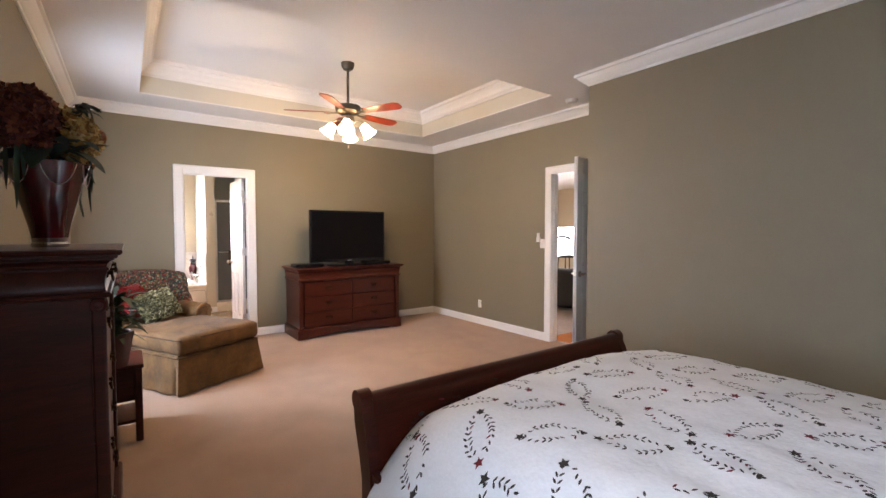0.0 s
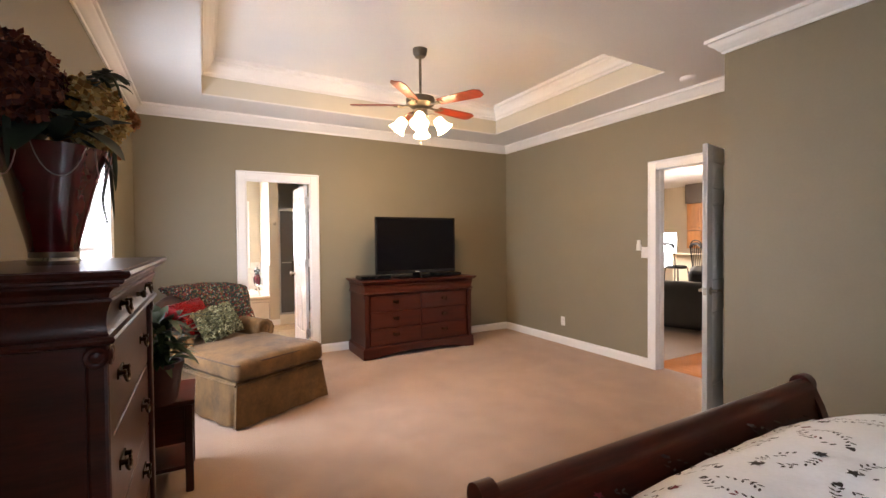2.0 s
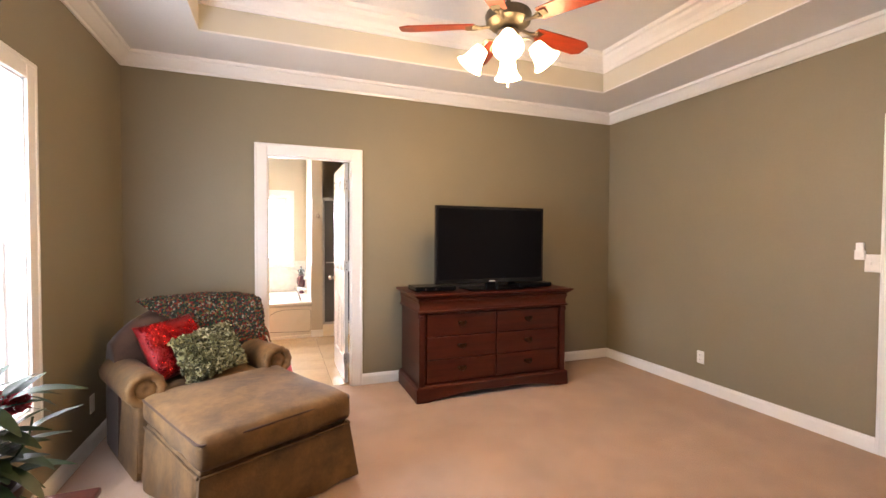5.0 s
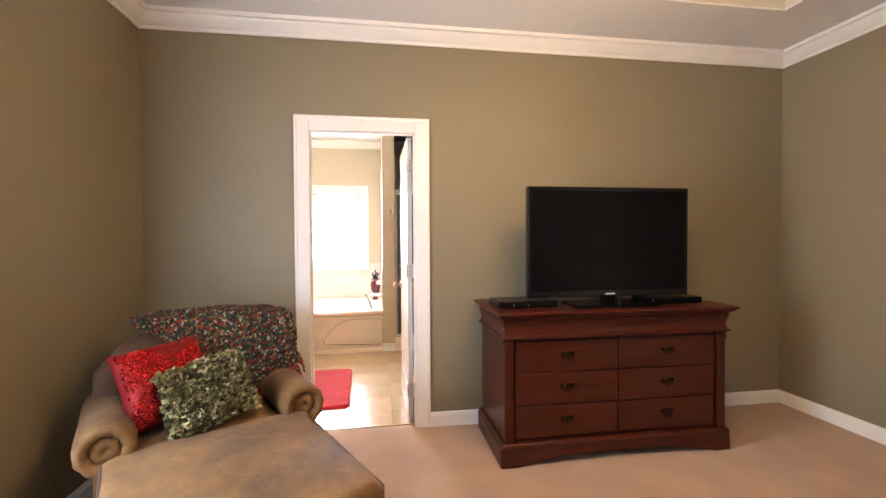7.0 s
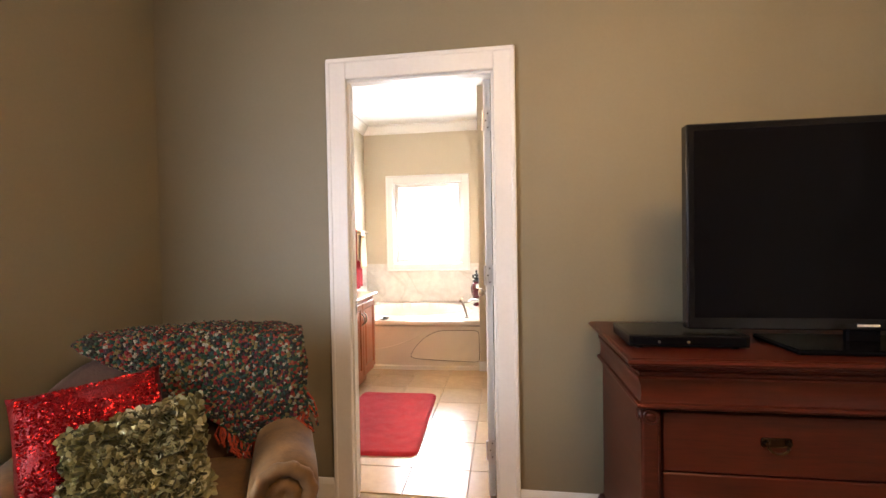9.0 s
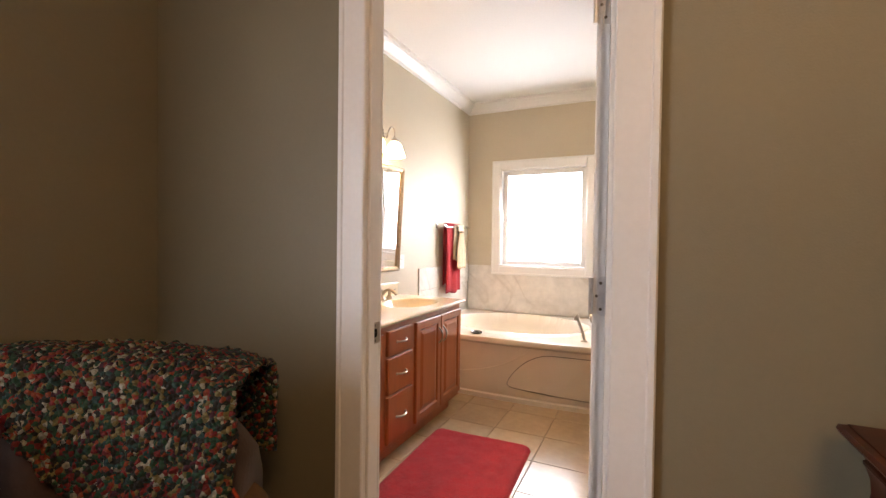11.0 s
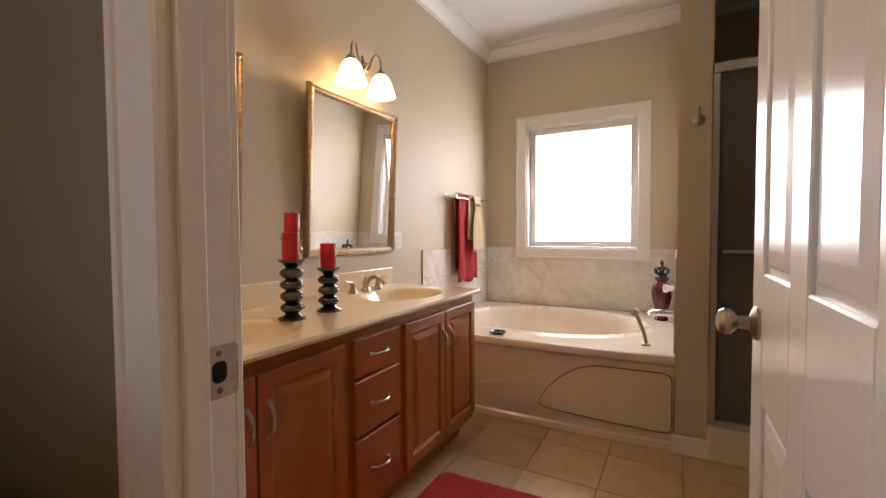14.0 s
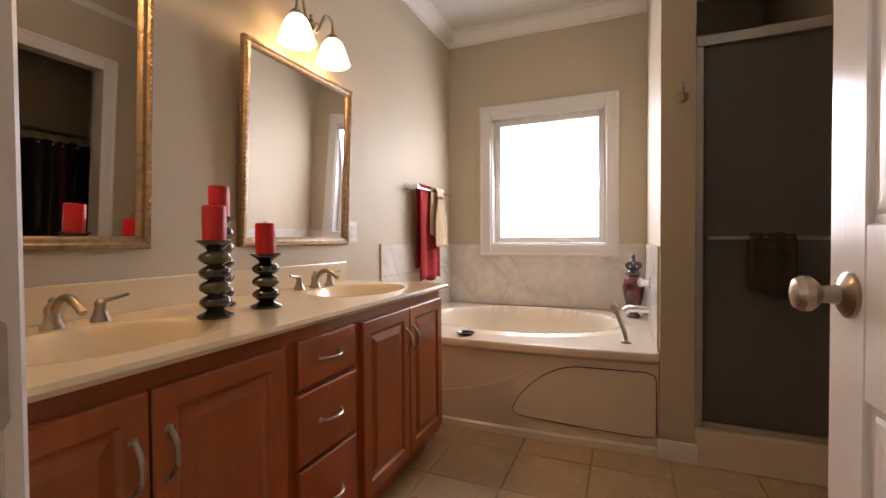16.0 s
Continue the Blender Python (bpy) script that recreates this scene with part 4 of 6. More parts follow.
# skirt with kick pleats at the foot corners
own = bmesh.new()
ring, n = [], 120
P = [(-0.39, 1.0), (-0.39, 0.012), (0.39, 0.012), (0.39, 1.0)]
pts = []
for (ax, ay), (bx, by) in zip(P, P[1:]):
    L = math.hypot(bx - ax, by - ay)
    k = int(L / 0.02)
    for i in range(k):
        pts.append((ax + (bx - ax) * i / k, ay + (by - ay) * i / k, (by - ay) / L, -(bx - ax) / L))
pts.append((0.39, 1.0, 1, 0))
prev = None
for i, (x, y, nx, ny) in enumerate(pts):
    nx, ny = (1 if x > 0.385 else -1 if x < -0.385 else 0), (-1 if y < 0.02 else 0)
    corner = max(0.0, 1 - min(math.hypot(x - 0.39, y - 0.012), math.hypot(x + 0.39, y - 0.012)) / 0.05)
    col = []
    for zi in range(6):
        z = 0.31 - 0.295 * zi / 5
        f = (zi / 5) * (0.026 + 0.010 * math.sin(i * 0.5) * (zi / 5) + 0.010 * corner) + 0.004 - 0.05 * (zi / 5) * math.exp(-((min(math.hypot(x - 0.39, y - 0.05), math.hypot(x + 0.39, y - 0.05)) / 0.014) ** 2))
        col.append(own.verts.new((x + nx * f, y + ny * f, z)))
    if prev:
        for a in range(5):
            own.faces.new((prev[a], prev[a + 1], col[a + 1], col[a]))
    prev = col
part("skirt", own, SUEDE, chaise, "pleated suede skirt", 60)
bm = tube([(-0.395, 1.0, 0.315), (-0.397, 0.02, 0.315)], 0.007)
tube([(-0.395, 0.008, 0.315), (0.395, 0.008, 0.315)], 0.007, bm=bm)
tube([(0.397, 0.02, 0.315), (0.395, 1.0, 0.315)], 0.007, bm=bm)
part("skirt_piping", bm, SUEDE, chaise, smooth=60)
cushion = part("seat_cushion", soft_box(-0.405, 0.405, -0.012, 0.86, 0.335, 0.485, 0.045, 0.028, 14, 2.0, 0.010), SUEDE, chaise, "mottled tan seat cushion", 80)
bm = tube([(-0.40, 0.84, 0.462), (-0.40, 0.03, 0.462), (-0.385, 0.0, 0.462), (0.385, 0.0, 0.462), (0.40, 0.03, 0.462), (0.40, 0.84, 0.462)], 0.006)
part("cushion_piping", bm, BROWNSUEDE, cushion, "brown piped seam", 60)
part("seat_inner", soft_box(-0.29, 0.29, 0.80, 1.24, 0.335, 0.478, 0.03, 0.02, 10, 4.0), SUEDE, chaise, smooth=80)


def arm(s):
    """A rolled arm: an upright panel with a scroll on top, its face to the foot."""
    n = 22
    prof = []
    for i in range(n):
        a = radians(-70 + 320 * i / (n - 1))
        prof.append((0.104 * math.cos(a), 0.515 + 0.096 * math.sin(a)))
    prof = [(0.055, 0.02)] + prof + [(-0.055, 0.02)]
    own = bmesh.new()
    cols = []
    for y, k in ((0.812, 0.86), (0.826, 1.0), (0.95, 1.02), (1.10, 1.0), (1.26, 1.0), (1.38, 1.0)):
        cols.append([own.verts.new((s * (0.385 + px * k), y, 0.515 + (pz - 0.515) * k if pz > 0.1 else pz)) for px, pz in prof])
    for a, b in zip(cols, cols[1:]):
        for i in range(len(prof)):
            j = (i + 1) % len(prof)
            own.faces.new((a[i], a[j], b[j], b[i]))
    own.faces.new(cols[0]), own.faces.new(cols[-1][::-1])
    bmesh.ops.recalc_face_normals(own, faces=own.faces[:])
    ob = part("arm", own, SUEDE, chaise, "rolled suede arm", 60)
    wob = lambda a, z: 1 + 0.035 * math.sin(11 * a + 0.7)
    bm = lathe([(0.096, -0.004), (0.100, 0.010), (0.094, 0.024), (0.078, 0.028), (0.058, 0.018), (0.052, 0.006), (0.046, 0.010), (0.032, 0.018), (0.016, 0.016), (0.006, 0.008), (0.001, 0.007)], 44, pose(s * 0.385, 0.814, 0.515, 90, 0, 0), None, wob)
    part("arm_front", bm, SUEDE, ob, "gathered suede scroll on the arm front", 70)
    part("arm_panel", box(s * 0.385 - 0.040, s * 0.385 + 0.040, 0.796, 0.816, 0.06, 0.44, 0.010, 3), SUEDE, ob, "upright suede arm panel", 50)


arm(1), arm(-1)
# back with a camel-shaped top
own = bmesh.new()
cols = []
NB = 28
for i in range(NB + 1):
    u = -1 + 2 * i / NB
    x = 0.44 * u
    top = 0.90 - 0.20 * abs(u) ** 3.2
    bow = 0.07 * u * u
    col = []
    for y, z in ((1.22, 0.34), (1.24, 0.55), (1.29, top - 0.12), (1.315, top - 0.03), (1.36, top), (1.41, top - 0.02), (1.44, top - 0.10), (1.45, 0.30), (1.45, 0.03), (1.24, 0.03)):
        col.append(own.verts.new((x, y - (bow if y < 1.4 else 0), z)))
    cols.append(col)
for a, b in zip(cols, cols[1:]):
    for k in range(10):
        own.faces.new((a[k], a[(k + 1) % 10], b[(k + 1) % 10], b[k]))
own.faces.new(cols[0]), own.faces.new(cols[-1][::-1])
bmesh.ops.recalc_face_normals(own, faces=own.faces[:])
part("backrest", own, BROWNSUEDE, chaise, "rounded brown suede backrest", 70)


def pillow_mesh(w, h, t, n=18, pinch=0.10, seed=1.0):
    own = bmesh.new()
    grid = {}
    for s in (1, -1):
        for i in range(n + 1):
            for j in range(n + 1):
                u, v = -1 + 2 * i / n, -1 + 2 * j / n
                edge = i in (0, n) or j in (0, n)
                if edge and s == -1:
                    grid[s, i, j] = grid[1, i, j]
                    continue
                k = 1 - pinch * (1 - (u * v) ** 2) * (abs(u) ** 4 + abs(v) ** 4) * 0.5
                d = t * (max(0, 1 - u ** 4) * max(0, 1 - v ** 4)) ** 0.6
                p = Vector((u * w * k, v * h * k, s * d))
                p += Vector((0, 0, s * 0.010 * noise.noise((u * 2 + seed, v * 2, s)))) if not edge else Vector()
                grid[s, i, j] = own.verts.new(p)
    for s in (1, -1):
        for i in range(n):
            for j in range(n):
                q = [grid[s, i, j], grid[s, i + 1, j], grid[s, i + 1, j + 1], grid[s, i, j + 1]]
                own.faces.new(q if s == 1 else q[::-1])
    return own


red = thing("sequin_pillow", CH @ pose(-0.165, 1.06, 0.675, 60, 6, 16) @ pose(0, 0, 0, 0, 0, 11), "red sequinned throw pillow leaning on the backrest", "pillow")
part("cover", pillow_mesh(0.195, 0.185, 0.07), REDSEQUIN, red, smooth=80)
own = bmesh.new()
rnd = random.Random(3)
for i in range(5200):
    u, v = rnd.uniform(-0.93, 0.93), rnd.uniform(-0.93, 0.93)
    d = 0.07 * (max(0, 1 - u ** 4) * max(0, 1 - v ** 4)) ** 0.6
    p = Vector((u * 0.188, v * 0.179, d + 0.003))
    m = Matrix.Translation(p) @ Euler((rnd.gauss(0, 0.16), rnd.gauss(0, 0.16), rnd.uniform(0, 3))).to_matrix().to_4x4()
    own.faces.new([own.verts.new(m @ Vector((0.0031 * math.cos(a), 0.0031 * math.sin(a), 0))) for a in (0, 1.05, 2.09, 3.14, 4.19, 5.24)])
SEQ = material("red_sequin_discs", (0.20, 0.003, 0.005), 0.2, 0.9, var=0.2, scale=60, coat=0.03)
tagged(part("sequin_layer", own, SEQ, red, "shiny red sequin discs"), kind="stuff")

green = thing("petal_pillow", CH @ pose(-0.015, 0.925, 0.63, 56, -14, 6) @ pose(0, 0, 0, 0, 0, -4), "small pillow covered in sage green felt petals", "pillow")
part("cover", pillow_mesh(0.185, 0.155, 0.065, seed=5.0), PETALGREEN, green, smooth=80)
own = bmesh.new()
rnd = random.Random(5)
for i in range(900):
    u, v = rnd.uniform(-1, 1), rnd.uniform(-1, 1)
    d = 0.065 * (max(0, 1 - u ** 4) * max(0, 1 - v ** 4)) ** 0.6
    m = Matrix.Translation((u * 0.178, v * 0.149, d + 0.004)) @ Euler((rnd.gauss(0, 0.6), rnd.gauss(0, 0.6), rnd.uniform(0, 6.3))).to_matrix().to_4x4()
    s = rnd.uniform(0.013, 0.020)
    ring = [own.verts.new(m @ Vector((s * math.cos(a), s * 0.8 * math.sin(a), 0.009 * math.cos(2 * a) + 0.010))) for a in (2 * math.pi * k / 10 for k in range(10))]
    c = own.verts.new(m @ Vector((0, 0, -0.004)))
    for k in range(10):
        own.faces.new((ring[k], ring[(k + 1) % 10], c))


def island_material(name, stops, rough=0.7):
    m = bpy.data.materials.new(name)
    m.use_nodes = True
    t = m.node_tree
    geo, ramp = t.nodes.new("ShaderNodeNewGeometry"), t.nodes.new("ShaderNodeValToRGB")
    while len(ramp.color_ramp.elements) < len(stops):
        ramp.color_ramp.elements.new(0.5)
    for e, (p, c) in zip(ramp.color_ramp.elements, stops):
        e.position, e.color = p, (*c, 1)
    t.links.new(geo.outputs["Random Per Island"], ramp.inputs[0])
    t.links.new(ramp.outputs[0], t.nodes["Principled BSDF"].inputs["Base Color"])
    t.nodes["Principled BSDF"].inputs["Roughness"].default_value = rough
    return m


PETALMIX = island_material("mixed_sage_petals", ((0, (0.03, 0.030, 0.010)), (0.35, (0.12, 0.11, 0.04)), (0.7, (0.28, 0.26, 0.12)), (1.0, (0.60, 0.58, 0.38))), 0.5)
tagged(part("petals", own, PETALMIX, green, "overlapping felt petals"), kind="stuff")

# knitted throw over the back
throw = thing("knitted_throw", CH, "chunky multicolour knitted throw with orange fringe over the backrest", "throw")


def throw_point(u, v):
    """u along the backrest, v from behind over the top and down in front."""
    x = -0.29 + 0.755 * u
    uu = min(1.0, abs(x) / 0.44)
    top = 0.922 - 0.045 * uu ** 3.2
    bow = 0.07 * uu * uu
    front = 0.60 * u if u < 0.70 else 0.42 - 0.50 * (u - 0.70)
    L0 = 0.29 * max(0.0, 1 - u / 0.4)
    L = L0 + v * (0.34 + front - L0)
    if L < 0.24:
        p = Vector((x, 1.472, top - 0.24 + L))
    elif L < 0.36:
        a = (L - 0.24) / 0.12 * math.pi
        p = Vector((x, 1.375 + 0.097 * math.cos(a) - bow * (1 - math.cos(a)) / 2, top + 0.030 * math.sin(a)))
    else:
        d = L - 0.36
        p = Vector((x + 0.05 * d, 1.278 - bow - 0.16 * d, top - 0.005 - d * 0.95))
    return p + Vector((noise.noise((u * 5, v * 5, 1)), noise.noise((u * 5, v * 5, 4)) - 0.4, noise.noise((u * 5, v * 5, 8)))) * 0.014


own = bmesh.new()
NU, NV = 110, 120
rows = [[own.verts.new(throw_point(i / NU, j / NV)) for i in range(NU + 1)] for j in range(NV + 1)]
for a, b in zip(rows, rows[1:]):
    for i in range(NU):
        own.faces.new((a[i], b[i], b[i + 1], a[i + 1]))
own.normal_update()
for v in own.verts:
    c = v.co
    v.co = c + v.normal * (0.006 * math.sin(c.x * 260) * math.sin(c.z * 230 + c.x * 60) + 0.010 * noise.noise(c * 35) + 0.004)
ob = part("knit", own, YARN, throw, smooth=80)
sol = ob.modifiers.new("thickness", "SOLIDIFY")
sol.thickness, sol.offset = 0.012, 0
own, dark = bmesh.new(), bmesh.new()
rnd = random.Random(11)
for i in range(74):
    u = 0.58 + 0.42 * i / 73
    p = throw_point(u, 1.0)
    L = rnd.uniform(0.05, 0.085)
    tube([p, p + Vector((rnd.gauss(0, 0.008), -0.012, -L * 0.5)), p + Vector((rnd.gauss(0.01, 0.012), -0.02, -L))], 0.0045, 5, own if rnd.random() < 0.6 else dark)
for i in range(6):
    p = throw_point(1.0, 0.90 + 0.1 * i / 5)
    L = rnd.uniform(0.05, 0.08)
    tube([p, p + Vector((0.02, -0.006, -L * 0.4)), p + Vector((0.03 + rnd.gauss(0, 0.006), -0.012, -L))], 0.0045, 5, own if rnd.random() < 0.75 else dark)
tagged(part("fringe", own, ORANGEYARN, throw, "orange yarn fringe", 60), kind="stuff")
tagged(part("dark_fringe", dark, YARN, throw, "dark mixed yarn fringe", 60), kind="stuff")

# ---- vase of dried flowers on the chest ----
vase = thing("flower_vase", pose(0.305, 3.275, 1.301), "oxblood glazed vase of rust and gold dried flowers on the chest", "vase")


def flute(a, z):
    return 1 + 0.05 * (z / 0.33) * math.cos(6 * a)


part("body", lathe([(0.001, 0.035), (0.054, 0.035), (0.062, 0.08), (0.080, 0.16), (0.100, 0.25), (0.122, 0.325), (0.118, 0.327), (0.092, 0.24), (0.05, 0.10), (0.001, 0.09)], 48, None, None, flute), REDGLAZE, vase, smooth=60)
part("foot_ring", lathe([(0.001, 0), (0.056, 0), (0.058, 0.012), (0.053, 0.020), (0.056, 0.036), (0.001, 0.038)], 32), CHROME, vase, "polished silver foot ring", 40)
bm = bmesh.new()
for k in range(6):
    a = k * 60 - 10
    m = pose(0, 0, 0, 0, 0, a)
    tube(bez((0.122, -0.055, 0.318), (0.115, -0.03, 0.21), (0.115, 0.03, 0.21), (0.122, 0.055, 0.318), 10), 0.0017, 6, bm, m)
part("glaze_swag", bm, material("pink_grey_glaze", (0.45, 0.30, 0.30), 0.2), vase, "pale glazed swags round the rim", 60)


def petal_ball(c, r, count, mat, parent, size, seed, label):
    rnd = random.Random(seed)
    own = bmesh.new()
    c = Vector(c)
    for i in range(count):
        z = 1 - 2 * (i + 0.5) / count
        a = i * 2.39996
        d = Vector((math.sqrt(1 - z * z) * math.cos(a), math.sqrt(1 - z * z) * math.sin(a), z))
        p = c + d * r * rnd.uniform(0.72, 1.06)
        m = Matrix.Translation(p) @ d.to_track_quat("Z", "Y").to_matrix().to_4x4() @ Euler((rnd.gauss(0, 0.5), rnd.gauss(0, 0.5), rnd.uniform(0, 6))).to_matrix().to_4x4()
        s = size * rnd.uniform(0.7, 1.2)
        for k in range(4):
            q = m @ pose(0, 0, 0, 0, 0, 90 * k)
            own.faces.new([own.verts.new(q @ Vector(v)) for v in ((0, 0, 0), (s * 0.5, -s * 0.42, 0.15 * s), (s, 0, 0.35 * s), (s * 0.5, s * 0.42, 0.15 * s))])
    return tagged(part("flower_head", own, mat, parent, label), kind="stuff")


RUSTMIX = island_material("rust_petals", ((0, (0.05, 0.008, 0.006)), (0.6, (0.13, 0.026, 0.012)), (1, (0.22, 0.06, 0.02))), 0.8)
GOLDMIX = island_material("gold_petals", ((0, (0.28, 0.13, 0.03)), (0.5, (0.50, 0.33, 0.09)), (1, (0.62, 0.50, 0.24))), 0.8)
petal_ball((-0.05, -0.13, 0.465), 0.105, 520, RUSTMIX, vase, 0.021, 1, "rust red hydrangea head")
petal_ball((-0.10, 0.01, 0.485), 0.098, 440, RUSTMIX, vase, 0.020, 2, "rust red hydrangea head")
petal_ball((0.05, 0.115, 0.45), 0.106, 560, GOLDMIX, vase, 0.022, 3, "gold hydrangea head")
petal_ball((0.085, 0.02, 0.42), 0.070, 300, GOLDMIX, vase, 0.019, 4, "gold hydrangea head")
petal_ball((0.135, 0.315, 0.498), 0.036, 320, PETALPEACH, vase, 0.009, 6, "peach straw flower")
petal_ball((0.09, 0.185, 0.36), 0.032, 60, PETALPEACH, vase, 0.022, 8, "hanging peach petals")


def leaf_mesh(bm, m, length, width, droop=0.3, n=6):
    rows = []
    for i in range(n + 1):
        t = i / n
        w = width * math.sin(math.pi * min(1, t * 0.92 + 0.06)) ** 0.8
        x, z = length * t, -droop * length * t * t
        rows.append([bm.verts.new(m @ Vector(p)) for p in ((x, -w, z + 0.15 * w), (x, 0, z), (x, w, z + 0.15 * w))])
    for a, b in zip(rows, rows[1:]):
        for k in range(2):
            bm.faces.new((a[k], b[k], b[k + 1], a[k + 1]))


bm = bmesh.new()
rnd = random.Random(21)
for k in range(26):
    m = pose(rnd.uniform(-0.1, 0.1), rnd.uniform(-0.1, 0.1), rnd.uniform(0.33, 0.46), 0, rnd.uniform(-40, 25), rnd.uniform(0, 360))
    leaf_mesh(bm, m, rnd.uniform(0.09, 0.15), rnd.uniform(0.022, 0.034), 0.35)
tagged(part("leaves", bm, LEAFDARK, vase, "dusty green leaves", 60), kind="stuff")
bm = bmesh.new()
for a, b, c, e in (((0.04, 0.03, 0.32), (0.08, 0.05, 0.60), (0.13, 0.10, 0.68), (0.135, 0.285, 0.50)), ((0.03, 0.05, 0.32), (0.06, 0.05, 0.50), (0.10, 0.06, 0.62), (0.13, 0.19, 0.60))):
    pts = bez(a, b, c, e, 14)
    tube(pts, 0.004, 6, bm)
    for i, p in enumerate(pts[6:]):
        for s in (-1, 1):
            leaf_mesh(bm, Matrix.Translation(p) @ pose(0, 0, 0, 0, rnd.uniform(-20, 20), rnd.uniform(0, 360)), 0.045, 0.014, 0.4, 4)
part("stem", bm, LEAFDARK, vase, "dried green seed stems", 60)
for x, y, z1, z2, a in ((-0.06, -0.16, 0.42, 0.14, 250), (-0.15, -0.05, 0.40, 0.16, 195), (0.11, 0.12, 0.36, 0.14, 40), (-0.11, -0.12, 0.40, 0.10, 220)):
    bm = bmesh.new()
    out = Vector((math.cos(radians(a)), math.sin(radians(a)), 0))
    p = Vector((x, y, z1))
    leaf_mesh(bm, Matrix.Translation(p) @ pose(0, 0, 0, 0, 88, a), z1 - z2, 0.009, -0.02, 8)
    leaf_mesh(bm, Matrix.Translation(p + Vector((0.012, 0.014, 0.02))) @ pose(0, 0, 0, 0, 90, a + 25), (z1 - z2) * 0.7, 0.008, -0.02, 8)
    part("drooping_leaf", bm, LEAFDARK, vase, "long dark drooping leaves", 60)
bm = bmesh.new()
for i in range(24):
    z = 0.35 - 0.22 * i / 23
    lathe([(0.001, -0.006), (0.009 * (1 - 0.5 * i / 23), 0), (0.001, 0.006)], 6, pose(0.085 + 0.006 * math.sin(i * 0.3), 0.205, z, 30 * (i % 3), 20, i * 40), bm)
part("amaranth_tail", bm, LEAFDARK, vase, "dark drooping amaranth tail", 60)
bm = bmesh.new()
for x, y, z, el, a, L, w in ((0.02, 0.06, 0.40, -20, 60, 0.17, 0.045), (-0.02, -0.02, 0.42, -10, 300, 0.16, 0.045), (0.06, -0.04, 0.38, 10, 330, 0.15, 0.040), (-0.06, 0.04, 0.40, -15, 160, 0.15, 0.042), (0.05, 0.0, 0.36, 25, 10, 0.13, 0.038), (0.0, -0.08, 0.38, 15, 260, 0.14, 0.040)):
    leaf_mesh(bm, pose(x, y, z, 0, el, a), L, w, 0.45, 8)
tagged(part("broad_leaves", bm, LEAFDARK, vase, "broad dark green leaves", 60), kind="stuff")

# ---- plant on a small stand by the window ----
st = thing("plant_stand", pose(0.42, 4.605, 0), "small dark cherry plant stand below the window", "plant stand")
part("top", box(-0.195, 0.195, -0.215, 0.215, 0.48, 0.505, 0.006, 2), CHERRYX, st)
part("apron", box(-0.17, 0.17, -0.19, 0.19, 0.27, 0.48, 0.004, 1), CHERRYX, st)
for sx in (-1, 1):
    for sy in (-1, 1):
        part("leg", box(sx * 0.165 - 0.02, sx * 0.165 + 0.02, sy * 0.185 - 0.02, sy * 0.185 + 0.02, 0, 0.48, 0.006, 2), CHERRY, st)
part("shelf", box(-0.16, 0.16, -0.18, 0.18, 0.12, 0.14, 0.004, 1), CHERRYX, st)
pot = thing("potted_plant", pose(0.455, 4.43, 0.505), "leafy green houseplant with red flowers in a dark red pot", "plant")
part("pot", lathe([(0.001, 0), (0.075, 0), (0.085, 0.03), (0.105, 0.17), (0.115, 0.20), (0.115, 0.22), (0.102, 0.22), (0.09, 0.18), (0.001, 0.18)], 28), TERRACOTTA, pot, smooth=40)
part("soil", lathe([(0.001, 0.175), (0.098, 0.178), (0.098, 0.19), (0.001, 0.196)], 20), SOIL, pot)
rnd = random.Random(31)
bm = bmesh.new()
for k in range(120):
    a, el = rnd.uniform(0, 360), rnd.uniform(-75, 10)
    h = rnd.uniform(0.20, 0.46)
    rr = rnd.uniform(0.0, 0.09)
    m = pose(rr * math.cos(radians(a)), rr * math.sin(radians(a)), h, 0, el, a + rnd.uniform(-25, 25))
    leaf_mesh(bm, m, rnd.uniform(0.08, 0.145), rnd.uniform(0.017, 0.030), 0.65)
tagged(part("foliage", bm, LEAF, pot, "glossy pointed leaves", 60), kind="stuff")
bm = bmesh.new()
for k in range(16):
    a = rnd.uniform(0, 6.28)
    r = rnd.uniform(0.03, 0.15)
    tube(bez((0, 0, 0.19), (0.02, 0, 0.26), (r * math.cos(a), r * math.sin(a), 0.28), (r * math.cos(a), r * math.sin(a), rnd.uniform(0.28, 0.42)), 6), 0.003, 5, bm)
part("stems", bm, LEAF, pot, smooth=60)
petal_ball((0.06, -0.02, 0.46), 0.028, 50, REDTOWEL, pot, 0.012, 8, "small red blooms")
petal_ball((0.09, 0.05, 0.42), 0.025, 50, REDTOWEL, pot, 0.012, 9, "small red blooms")


# ---- bathroom: vanity ----
VZ = 0.810
van = thing("vanity_cabinet", pose(X0, 0, 0), "honey stained double vanity with raised panel doors", "vanity")
VX, VY0, VY1 = 0.565, BY0 + 0.006, 8.872
part("carcass", box(0.0, VX, VY0, VY1, 0.10, 0.655, 0.003, 1), HONEY, van)
part("top_rail", box(VX - 0.02, VX, VY0, VY1, 0.655, VZ - 0.021, 0.002, 1), HONEY, van)
part("end_panel", box(0.0, VX - 0.02, VY1 - 0.02, VY1, 0.655, VZ - 0.021, 0.002, 1), HONEY, van)
part("toe_kick", box(0.0, VX - 0.07, VY0, VY1 - 0.02, 0.0, 0.10), HONEY, van)


